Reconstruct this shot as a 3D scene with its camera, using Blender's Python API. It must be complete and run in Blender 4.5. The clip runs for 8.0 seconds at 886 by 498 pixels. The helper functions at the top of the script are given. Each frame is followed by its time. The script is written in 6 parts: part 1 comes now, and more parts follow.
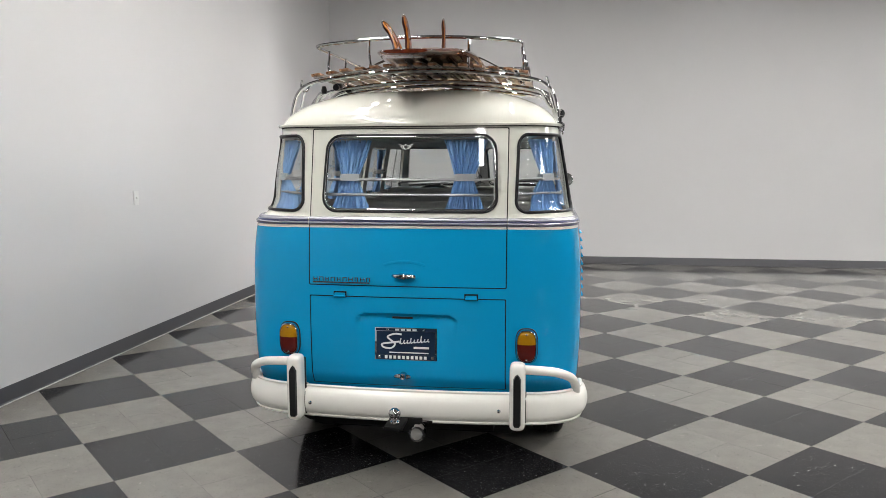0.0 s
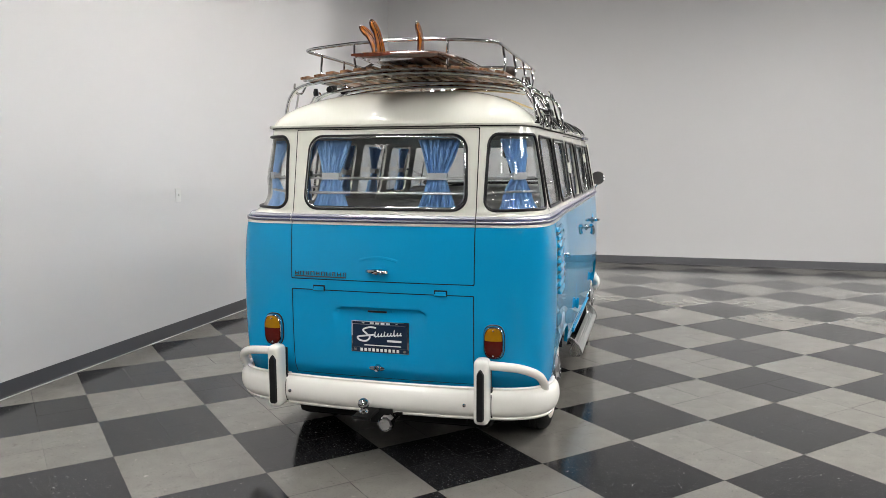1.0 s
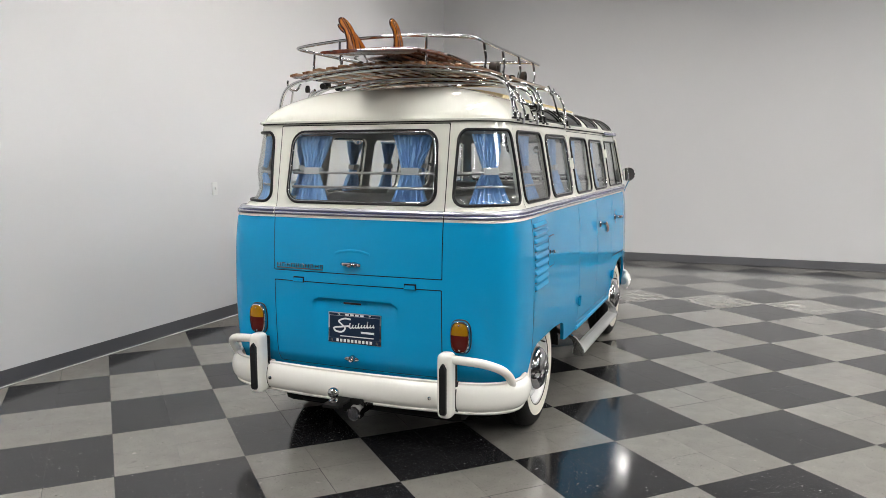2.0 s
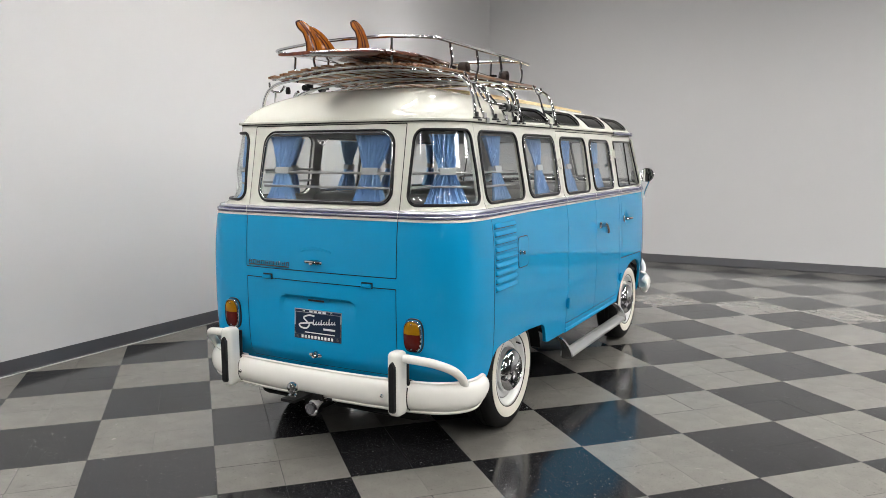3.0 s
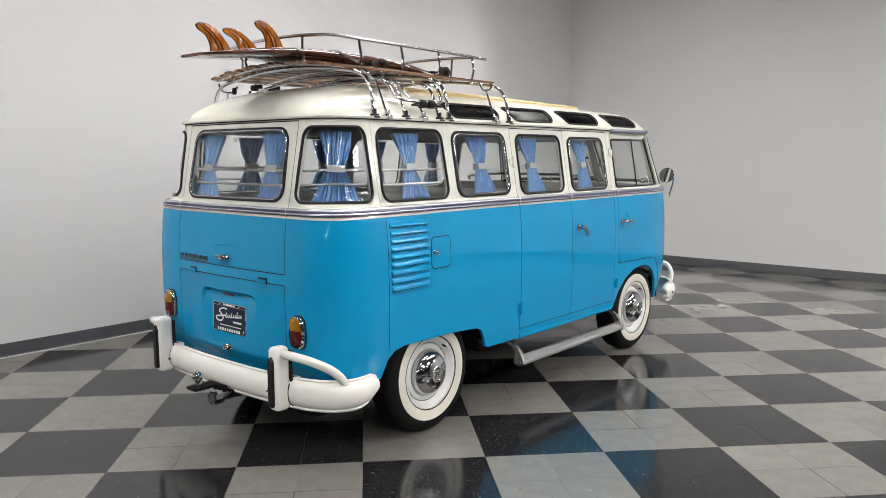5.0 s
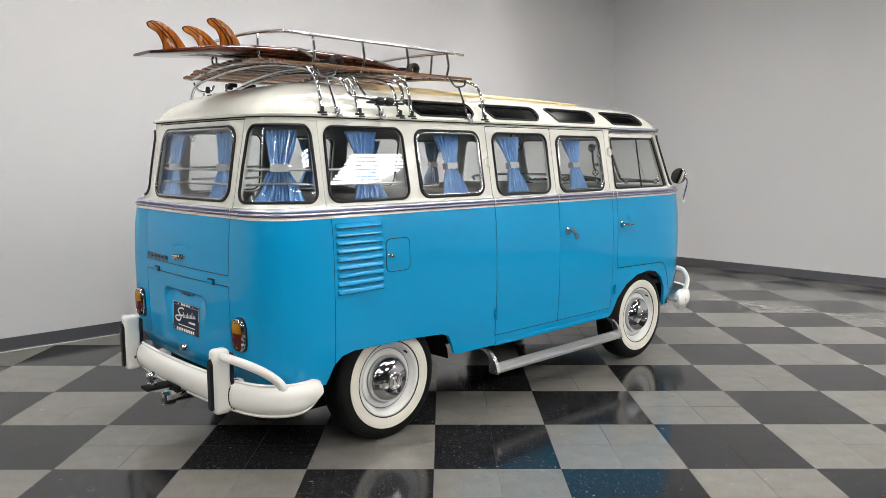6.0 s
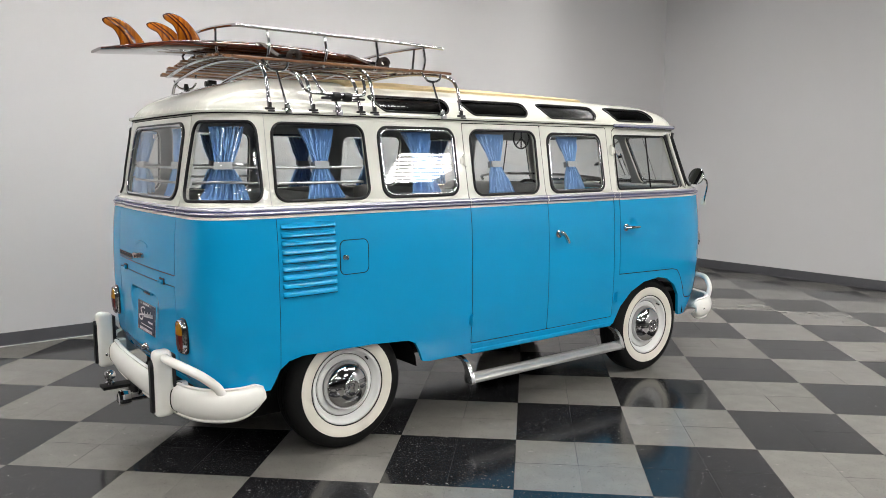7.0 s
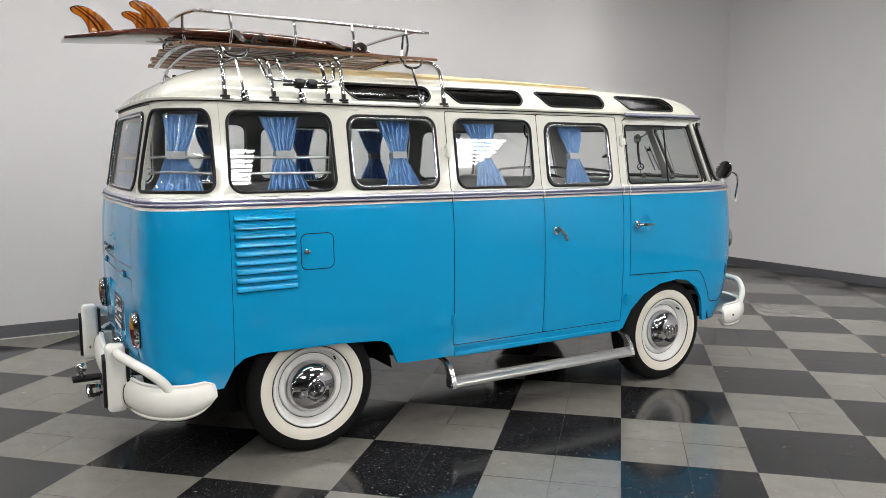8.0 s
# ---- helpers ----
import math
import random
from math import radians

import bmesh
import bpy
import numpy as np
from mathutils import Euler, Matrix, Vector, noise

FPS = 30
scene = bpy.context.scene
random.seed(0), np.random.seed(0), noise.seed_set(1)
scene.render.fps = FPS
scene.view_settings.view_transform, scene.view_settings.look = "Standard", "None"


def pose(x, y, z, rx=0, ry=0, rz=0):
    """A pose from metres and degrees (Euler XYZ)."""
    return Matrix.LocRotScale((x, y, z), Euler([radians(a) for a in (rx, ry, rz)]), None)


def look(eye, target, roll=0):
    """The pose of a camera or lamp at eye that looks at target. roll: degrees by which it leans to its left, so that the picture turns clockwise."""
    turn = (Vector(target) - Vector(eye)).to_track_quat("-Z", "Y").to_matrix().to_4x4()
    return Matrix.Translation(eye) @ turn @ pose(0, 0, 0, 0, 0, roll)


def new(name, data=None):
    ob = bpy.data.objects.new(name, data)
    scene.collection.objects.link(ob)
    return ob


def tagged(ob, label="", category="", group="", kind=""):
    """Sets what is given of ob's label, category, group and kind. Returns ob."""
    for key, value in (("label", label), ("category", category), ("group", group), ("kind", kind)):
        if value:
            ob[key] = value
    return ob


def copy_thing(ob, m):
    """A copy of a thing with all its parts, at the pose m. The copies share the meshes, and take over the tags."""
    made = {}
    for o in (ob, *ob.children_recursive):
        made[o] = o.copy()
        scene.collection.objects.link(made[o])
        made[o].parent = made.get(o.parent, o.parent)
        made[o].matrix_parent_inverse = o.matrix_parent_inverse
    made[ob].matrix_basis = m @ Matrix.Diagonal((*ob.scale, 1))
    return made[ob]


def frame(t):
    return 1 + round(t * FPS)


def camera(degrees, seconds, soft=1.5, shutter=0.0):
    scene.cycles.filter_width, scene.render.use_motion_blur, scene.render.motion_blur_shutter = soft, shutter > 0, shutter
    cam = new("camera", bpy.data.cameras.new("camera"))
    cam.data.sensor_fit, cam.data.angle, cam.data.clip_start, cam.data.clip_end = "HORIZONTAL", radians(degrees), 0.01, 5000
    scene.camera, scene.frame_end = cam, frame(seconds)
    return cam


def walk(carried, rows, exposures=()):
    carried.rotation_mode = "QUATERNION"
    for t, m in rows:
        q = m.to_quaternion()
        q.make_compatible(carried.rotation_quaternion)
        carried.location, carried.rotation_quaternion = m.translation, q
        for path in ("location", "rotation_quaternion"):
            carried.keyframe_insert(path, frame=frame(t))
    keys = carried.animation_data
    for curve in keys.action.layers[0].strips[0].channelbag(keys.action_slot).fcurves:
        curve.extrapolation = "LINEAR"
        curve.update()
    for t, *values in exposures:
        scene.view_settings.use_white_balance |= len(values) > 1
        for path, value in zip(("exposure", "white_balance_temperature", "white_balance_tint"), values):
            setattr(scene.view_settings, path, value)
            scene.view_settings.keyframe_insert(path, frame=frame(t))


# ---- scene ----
cam = camera(60.3, 8.0, soft=0.6)
PATH = [
    (0, (0.6930, -4.2461, 1.5190), (0.3971, -2.2816, 1.2860), -0.1),
    (0.5, (0.9594, -4.2373, 1.5240), (0.5439, -2.2955, 1.2850), -0.0),
    (1, (1.2730, -4.2194, 1.5250), (0.7408, -2.3061, 1.2870), -0.2),
    (1.5, (1.5546, -4.1656, 1.5200), (0.9087, -2.2877, 1.2780), -0.1),
    (2.8, (2.2702, -3.8680, 1.5240), (1.3570, -2.1055, 1.2745), -0.15),
    (3, (2.3826, -3.8186, 1.5180), (1.4331, -2.0757, 1.2710), -0.1),
    (3.5, (2.6522, -3.6568, 1.5310), (1.6121, -1.9672, 1.2840), -0.1),
    (4, (2.9390, -3.5003, 1.5170), (1.8119, -1.8659, 1.2750), -0.1),
    (4.5, (3.1936, -3.2760, 1.5050), (1.9804, -1.7046, 1.2630), -0.1),
    (6, (3.7586, -2.4886, 1.4900), (2.3179, -1.1217, 1.2480), -0.1),
    (6.5, (3.8827, -2.1912, 1.4940), (2.3718, -0.9039, 1.2530), -0.0),
    (7, (4.0114, -1.8831, 1.4800), (2.4278, -0.6854, 1.2380), -0.0),
    (7.5, (4.0943, -1.5797, 1.4490), (2.4437, -0.4756, 1.2110), -0.1),
    (8, (4.1390, -1.2815, 1.4310), (2.4273, -0.2751, 1.1890), -0.1),
]
# the camera stops down a little on its way round
walk(cam, [(t, look(eye, target, roll)) for t, eye, target, roll in PATH], [(0, 0.04), (1.5, 0.04), (4.5, 0.0), (6.5, -0.06), (8, -0.12)])

# ---- world and light: an indoor showroom lit by ceiling tubes ----
world = bpy.data.worlds.new("world")
scene.world = world
world.use_nodes = True
world.node_tree.nodes["Background"].inputs[0].default_value = (0.05, 0.05, 0.052, 1)
world.node_tree.nodes["Background"].inputs[1].default_value = 0.02
TUBE_POWER = 96.0
WASH_POWER = 116.0
SIDE_POWER = 50.0
# banks of strip lights: x, y of the first, how many, spacing across
BANK_X, BANK_PITCH = 7.72, 0.213
# short lamps stand in banks of eight, each row a little further on
SHORT_BANKS = [(6.06, 0.080), (1.24, 0.05), (-3.0, 0.05)]
# x of the unseen strips added to brighten the north wall
WASHERS = (0.6, 3.0)
# unseen tube lamps, added to fill walls, floor and tail with light
FILL_LAMPS = [(-1.0, -4.6, 1, 0), (-1.0, -2.0, 1, 0), (-1.0, 0.8, 1, 0), (-1.0, 3.0, 1, 0), (2.6, -0.2, 1, 0), (1.4, -4.6, 1, 0), (4.0, -3.6, 2, 2.6), (4.3, -6.8, 1, 0), (0.2, -6.8, 1, 0)]
# further rows of the short lamps, away in the depth of the showroom: to the east, and long lines to the south
FAR_ROWS = [(13.0, -7.0, 2, 6.0), (13.0, 0.5, 2, 6.0), (13.0, 6.0, 2, 6.0)]
LONG_LINES = (7.6,)
LINE_START, LINE_PITCH, LINE_COUNT = -11.0, 1.47, 17
# two rows added along the bus for flank light and louvre glints: their x, their y
FLANK_FILL = (3.45, 4.0), (1.15, 2.62, 4.09)

# ---- materials ----


def material(name, color, rough=0.5, metal=0.0, coat=0.0, spec=0.5, vary=0.08, vary_scale=3.0, bump=0.0, bump_scale=200.0,
             rough_vary=0.05, second=None, per_piece=0.0, sheen=0.0):
    m = bpy.data.materials.new(name)
    m.use_nodes = True
    t = m.node_tree
    b = t.nodes["Principled BSDF"]
    b.inputs["Roughness"].default_value = rough
    b.inputs["Metallic"].default_value = metal
    b.inputs["Coat Weight"].default_value = coat
    b.inputs["Coat Roughness"].default_value = 0.03
    b.inputs["Specular IOR Level"].default_value = spec
    if sheen:
        b.inputs["Sheen Weight"].default_value = sheen
    co = t.nodes.new("ShaderNodeTexCoord")
    n1 = t.nodes.new("ShaderNodeTexNoise")
    n1.inputs["Scale"].default_value = vary_scale
    n1.inputs["Detail"].default_value = 6
    t.links.new(co.outputs["Object"], n1.inputs["Vector"])
    ramp = t.nodes.new("ShaderNodeMix")
    ramp.data_type = "RGBA"
    dark = [c * (1 - vary) for c in color]
    light = list(second) if second else [min(1, c * (1 + vary)) for c in color]
    ramp.inputs[6].default_value = (*dark, 1)
    ramp.inputs[7].default_value = (*light, 1)
    t.links.new(n1.outputs["Fac"], ramp.inputs[0])
    out = ramp.outputs[2]
    if per_piece:
        oi = t.nodes.new("ShaderNodeObjectInfo")
        geo = t.nodes.new("ShaderNodeNewGeometry")
        add = t.nodes.new("ShaderNodeMath")
        add.operation = "ADD"
        fr = t.nodes.new("ShaderNodeMath")
        fr.operation = "FRACT"
        t.links.new(oi.outputs["Random"], add.inputs[0])
        t.links.new(geo.outputs["Random Per Island"], add.inputs[1])
        t.links.new(add.outputs[0], fr.inputs[0])
        mp = t.nodes.new("ShaderNodeMapRange")
        mp.inputs[3].default_value = 1 - per_piece
        mp.inputs[4].default_value = 1 + per_piece
        t.links.new(fr.outputs[0], mp.inputs[0])
        mul = t.nodes.new("ShaderNodeVectorMath")
        mul.operation = "SCALE"
        t.links.new(out, mul.inputs[0])
        t.links.new(mp.outputs[0], mul.inputs[3])
        out = mul.outputs[0]
    t.links.new(out, b.inputs["Base Color"])
    n2 = t.nodes.new("ShaderNodeTexNoise")
    n2.inputs["Scale"].default_value = bump_scale
    n2.inputs["Detail"].default_value = 4
    t.links.new(co.outputs["Object"], n2.inputs["Vector"])
    if rough_vary:
        mr = t.nodes.new("ShaderNodeMapRange")
        mr.inputs[3].default_value = max(0.0, rough - rough_vary)
        mr.inputs[4].default_value = rough + rough_vary
        t.links.new(n1.outputs["Fac"], mr.inputs[0])
        t.links.new(mr.outputs[0], b.inputs["Roughness"])
    if bump:
        bp = t.nodes.new("ShaderNodeBump")
        bp.inputs["Strength"].default_value = bump
        bp.inputs["Distance"].default_value = 0.002
        t.links.new(n2.outputs["Fac"], bp.inputs["Height"])
        t.links.new(bp.outputs["Normal"], b.inputs["Normal"])
    return m


def glass_material(name, tint, gloss_rough=0.0, base_gloss=0.045):
    m = bpy.data.materials.new(name)
    m.use_nodes = True
    t = m.node_tree
    t.nodes.clear()
    o = t.nodes.new("ShaderNodeOutputMaterial")
    mix = t.nodes.new("ShaderNodeMixShader")
    tr = t.nodes.new("ShaderNodeBsdfTransparent")
    tr.inputs[0].default_value = (*tint, 1)
    gl = t.nodes.new("ShaderNodeBsdfGlossy")
    gl.inputs["Roughness"].default_value = gloss_rough
    lw = t.nodes.new("ShaderNodeLayerWeight")
    lw.inputs[0].default_value = 0.5
    p5 = t.nodes.new("ShaderNodeMath")
    p5.operation = "POWER"
    p5.inputs[1].default_value = 5.0
    ma = t.nodes.new("ShaderNodeMath")
    ma.operation = "MULTIPLY_ADD"
    ma.inputs[1].default_value = 0.94
    ma.inputs[2].default_value = base_gloss
    t.links.new(lw.outputs["Facing"], p5.inputs[0])
    t.links.new(p5.outputs[0], ma.inputs[0])
    t.links.new(ma.outputs[0], mix.inputs[0])
    t.links.new(tr.outputs[0], mix.inputs[1])
    t.links.new(gl.outputs[0], mix.inputs[2])
    t.links.new(mix.outputs[0], o.inputs[0])
    return m


def emitter(name, color, strength):
    m = bpy.data.materials.new(name)
    m.use_nodes = True
    t = m.node_tree
    t.nodes.clear()
    o = t.nodes.new("ShaderNodeOutputMaterial")
    e = t.nodes.new("ShaderNodeEmission")
    e.inputs[0].default_value = (*color, 1)
    e.inputs[1].default_value = strength
    t.links.new(e.outputs[0], o.inputs[0])
    return m


def tile_material(name, base, fleck, vary, fleck_light, chips):
    """Vinyl composition tile: mottled ground with fine and coarse chips, waxed."""
    m = material(name, base, rough=0.125, spec=0.32, vary=vary, vary_scale=9.0, bump=0.03, bump_scale=90, rough_vary=0.04, per_piece=0.045)
    t = m.node_tree
    b = t.nodes["Principled BSDF"]
    src = b.inputs["Base Color"].links[0].from_socket
    geo = t.nodes.new("ShaderNodeNewGeometry")
    for scale, low, high, colour, amount in chips(fleck, fleck_light):
        n = t.nodes.new("ShaderNodeTexNoise")
        n.inputs["Scale"].default_value = scale
        n.inputs["Detail"].default_value = 2
        n.inputs["Distortion"].default_value = 0.8
        t.links.new(geo.outputs["Position"], n.inputs["Vector"])
        mp = t.nodes.new("ShaderNodeMapRange")
        mp.inputs[1].default_value = low
        mp.inputs[2].default_value = high
        mp.inputs[4].default_value = amount
        t.links.new(n.outputs["Fac"], mp.inputs[0])
        mix = t.nodes.new("ShaderNodeMix")
        mix.data_type = "RGBA"
        mix.inputs[7].default_value = (*colour, 1)
        t.links.new(mp.outputs[0], mix.inputs[0])
        t.links.new(src, mix.inputs[6])
        src = mix.outputs[2]
    t.links.new(src, b.inputs["Base Color"])
    return m


def wood_material(name, dark, light, scale, rough, coat, axis=1):
    """Streaky varnished wood with the grain along one axis."""
    m = material(name, dark, rough=rough, coat=coat, rough_vary=0.05, per_piece=0.18)
    t = m.node_tree
    b = t.nodes["Principled BSDF"]
    mix = [n for n in t.nodes if n.bl_idname == "ShaderNodeMix"][0]
    n1 = [n for n in t.nodes if n.bl_idname == "ShaderNodeTexNoise"][0]
    mix.inputs[6].default_value = (*dark, 1)
    mix.inputs[7].default_value = (*light, 1)
    co = [n for n in t.nodes if n.bl_idname == "ShaderNodeTexCoord"][0]
    mp = t.nodes.new("ShaderNodeMapping")
    s = [scale, scale, scale]
    s[axis] = scale * 0.05
    mp.inputs["Scale"].default_value = s
    t.links.new(co.outputs["Object"], mp.inputs["Vector"])
    t.links.new(mp.outputs[0], n1.inputs["Vector"])
    n1.inputs["Scale"].default_value = 1.0
    ramp = t.nodes.new("ShaderNodeMapRange")
    ramp.inputs[1].default_value = 0.35
    ramp.inputs[2].default_value = 0.65
    t.links.new(n1.outputs["Fac"], ramp.inputs[0])
    t.links.new(ramp.outputs[0], mix.inputs[0])
    return m


BLUE = material("blue_paint", (0.004, 0.290, 0.566), rough=0.018, coat=0.0, spec=0.27, vary=0.03, vary_scale=1.5, bump=0.003, bump_scale=40, rough_vary=0.008)
CREAM = material("cream_paint", (0.74, 0.74, 0.67), rough=0.07, coat=0.0, vary=0.03, vary_scale=1.5, bump=0.008, bump_scale=60, rough_vary=0.03)
BUMPER = material("white_bumper_paint", (0.86, 0.85, 0.80), rough=0.22, coat=0.0, vary=0.03, vary_scale=4, bump=0.02, bump_scale=40)
CHROME = material("chrome", (0.52, 0.52, 0.535), rough=0.03, metal=1.0, vary=0.06, vary_scale=30, rough_vary=0.02)
STEP_METAL = material("satin_step", (0.60, 0.60, 0.59), rough=0.30, metal=0.75, vary=0.08, vary_scale=18, bump=0.04, bump_scale=200)
BRIGHT_BAR = material("satin_bar", (0.46, 0.46, 0.46), rough=0.30, metal=0.75, vary=0.05, vary_scale=20)
ALUMINIUM = material("brushed_aluminium", (0.70, 0.70, 0.70), rough=0.24, metal=1.0, vary=0.10, vary_scale=14, bump=0.05, bump_scale=300)
# a darker chrome: the shade on the badge is put into its colour
BADGE = material("shaded_badge", (0.17, 0.17, 0.18), rough=0.22, metal=1.0, vary=0.1, vary_scale=40)
STRIPE_BLUE = material("stripe_blue", (0.016, 0.024, 0.120), rough=0.35, coat=0.2)
STRIPE_PALE = material("stripe_pale", (0.60, 0.60, 0.69), rough=0.25, metal=0.6)
RUBBER = material("black_rubber", (0.010, 0.010, 0.011), rough=0.38, spec=0.28, vary=0.25, vary_scale=20, bump=0.05)
TYRE = material("tyre_rubber", (0.006, 0.006, 0.006), rough=0.75, spec=0.2, vary=0.25, vary_scale=12, bump=0.1, bump_scale=150)
WHITEWALL = material("whitewall_rubber", (0.78, 0.745, 0.655), rough=0.5, vary=0.05, vary_scale=8, bump=0.05)
RIM = material("rim_paint", (0.82, 0.82, 0.80), rough=0.3, coat=0.5, vary=0.03)
BLACK_METAL = material("black_underbody", (0.005, 0.005, 0.005), rough=0.7, spec=0.2, vary=0.4, vary_scale=8, bump=0.2, bump_scale=60)
LINING = material("grey_vinyl_lining", (0.46, 0.46, 0.45), rough=0.6, vary=0.06, bump=0.1, bump_scale=400)
SEAT = material("grey_vinyl_seat", (0.43, 0.425, 0.41), rough=0.45, vary=0.08, bump=0.15, bump_scale=300)
CARPET = material("dark_floor_mat", (0.05, 0.05, 0.052), rough=0.9, vary=0.2, bump=0.3, bump_scale=400)
CURTAIN = material("blue_curtain_cloth", (0.31, 0.55, 0.88), rough=0.75, vary=0.10, vary_scale=10, bump=0.15, bump_scale=700, sheen=0.08)
cloth_tree = CURTAIN.node_tree
cloth_mix, cloth_glow = cloth_tree.nodes.new("ShaderNodeMixShader"), cloth_tree.nodes.new("ShaderNodeBsdfTranslucent")
cloth_mix.inputs[0].default_value = 0.28
cloth_tree.links.new(cloth_tree.nodes["Principled BSDF"].inputs["Base Color"].links[0].from_socket, cloth_glow.inputs["Color"])
cloth_tree.links.new(cloth_tree.nodes["Principled BSDF"].outputs[0], cloth_mix.inputs[1])
cloth_tree.links.new(cloth_glow.outputs[0], cloth_mix.inputs[2])
cloth_tree.links.new(cloth_mix.outputs[0], cloth_tree.nodes["Material Output"].inputs["Surface"])
BAND = material("grey_curtain_band", (0.50, 0.52, 0.54), rough=0.6, vary=0.05, bump=0.1)
TAN = material("tan_sunroof_canvas", (0.60, 0.47, 0.26), rough=0.8, vary=0.08, vary_scale=6, bump=0.25, bump_scale=500)
AMBER = material("amber_lens", (0.31, 0.148, 0.003), rough=0.22, coat=0.0, spec=0.3, vary=0.12, vary_scale=60, bump=0.1, bump_scale=350)
RED = material("red_lens", (0.085, 0.006, 0.004), rough=0.22, coat=0.0, spec=0.3, vary=0.2, vary_scale=60, bump=0.1, bump_scale=350)
GLASS = glass_material("window_glass", (0.965, 0.975, 0.97))
DARK_GLASS = glass_material("tinted_roof_glass", (0.13, 0.133, 0.133), 0.14, 0.030)
MIRROR = material("mirror_glass", (0.8, 0.8, 0.8), rough=0.01, metal=1.0, vary=0.01, rough_vary=0.0)
PLATE_BLUE = material("plate_navy", (0.006, 0.018, 0.045), rough=0.45, spec=0.25)
PLATE_WHITE = material("plate_white", (0.8, 0.8, 0.8), rough=0.4)
STRAP = material("brown_webbing", (0.030, 0.019, 0.015), rough=0.8, vary=0.2, vary_scale=30, bump=0.3, bump_scale=900)
SLAT_WOOD = wood_material("slat_wood", (0.11, 0.042, 0.018), (0.29, 0.14, 0.06), 60, 0.28, 0.6)
BOARD_WOOD = wood_material("board_wood", (0.050, 0.009, 0.0045), (0.14, 0.028, 0.010), 45, 0.14, 0.6)
FIN_WOOD = wood_material("fin_wood", (0.15, 0.036, 0.003), (0.36, 0.112, 0.007), 70, 0.14, 0.0, axis=2)
FIN_WOOD.node_tree.nodes["Principled BSDF"].inputs["Specular IOR Level"].default_value = 0.22
STRINGER_WOOD = FIN_WOOD.copy()
fin_tree = FIN_WOOD.node_tree
fin_place = [n for n in fin_tree.nodes if n.bl_idname == "ShaderNodeTexCoord"][0]
fin_axes = fin_tree.nodes.new("ShaderNodeSeparateXYZ")
fin_tree.links.new(fin_place.outputs["Object"], fin_axes.inputs[0])


def fin_math(kind, a, b):
    n = fin_tree.nodes.new("ShaderNodeMath")
    n.operation = kind
    for i, v in enumerate((a, b)):
        if isinstance(v, (int, float)):
            n.inputs[i].default_value = v
        else:
            fin_tree.links.new(v, n.inputs[i])
    return n.outputs[0]


# two dark laminations that sweep back with the fin: y + 0.05 z + 7 z^2 stays the same along each
lean = fin_math("ADD", fin_math("MULTIPLY", fin_axes.outputs["Z"], 7.0), 0.05)
sweep = fin_math("ADD", fin_axes.outputs["Y"], fin_math("MULTIPLY", fin_axes.outputs["Z"], lean))
lines = fin_math("MAXIMUM", *[fin_math("LESS_THAN", fin_math("ABSOLUTE", fin_math("SUBTRACT", sweep, c), 0.0), 0.0052) for c in (0.044, 0.066)])
fin_base = fin_tree.nodes["Principled BSDF"].inputs["Base Color"]
fin_mix = fin_tree.nodes.new("ShaderNodeMix")
fin_mix.data_type = "RGBA"
fin_mix.inputs[7].default_value = (0.055, 0.012, 0.004, 1)
fin_tree.links.new(lines, fin_mix.inputs[0])
fin_tree.links.new(fin_base.links[0].from_socket, fin_mix.inputs[6])
fin_tree.links.new(fin_mix.outputs[2], fin_base)
FIN_RIM = material("fin_resin_rim", (0.050, 0.011, 0.004), rough=0.10, coat=0.4, vary=0.2, vary_scale=30)
WALL_PAINT = material("wall_paint", (0.658, 0.652, 0.660), rough=0.55, vary=0.04, vary_scale=0.6, bump=0.06, bump_scale=120)
# for the unseen walls: dark so that reflections and stray light stay low
DARK_WALL = material("unseen_dark_wall", (0.10, 0.10, 0.105), rough=0.6, vary=0.15, vary_scale=1.5, bump=0.06, bump_scale=120)
CEILING_PAINT = material("ceiling_paint", (0.11, 0.11, 0.11), rough=0.8, vary=0.04, bump=0.1, bump_scale=60)
COVE = material("cove_base_vinyl", (0.055, 0.055, 0.062), rough=0.42, vary=0.15, vary_scale=6, bump=0.05)
CAULK = material("pale_caulk", (0.45, 0.44, 0.42), rough=0.5)
GROUT = material("floor_mastic", (0.015, 0.015, 0.015), rough=0.8, vary=0.3)


def light_chips(dark, pale):
    return ((70, 0.68, 0.74, dark, 0.75), (38, 0.70, 0.74, pale, 0.6), (170, 0.60, 0.68, dark, 0.5), (14, 0.66, 0.80, dark, 0.35))


def dark_chips(dark, pale):
    return ((70, 0.69, 0.74, dark, 0.8), (190, 0.67, 0.72, pale, 0.55), (95, 0.69, 0.725, pale, 0.9), (55, 0.715, 0.745, pale, 0.9))


TILE_LIGHT = tile_material("light_tile", (0.179, 0.172, 0.157), (0.060, 0.054, 0.046), 0.20, (0.32, 0.30, 0.27), light_chips)
TILE_DARK = tile_material("dark_tile", (0.014, 0.014, 0.0155), (0.008, 0.008, 0.008), 0.28, (0.30, 0.30, 0.29), dark_chips)
SWITCH = material("switch_plastic", (0.72, 0.72, 0.71), rough=0.4)
LAMP_BODY = material("lamp_housing", (0.8, 0.8, 0.8), rough=0.4)
TUBE = emitter("lamp_tube", (1.0, 0.976, 0.942), TUBE_POWER)
WASH_TUBE = emitter("lamp_tube_wash", (1.0, 0.976, 0.942), WASH_POWER)
SIDE_TUBE = emitter("lamp_tube_side", (1.0, 0.976, 0.942), SIDE_POWER)

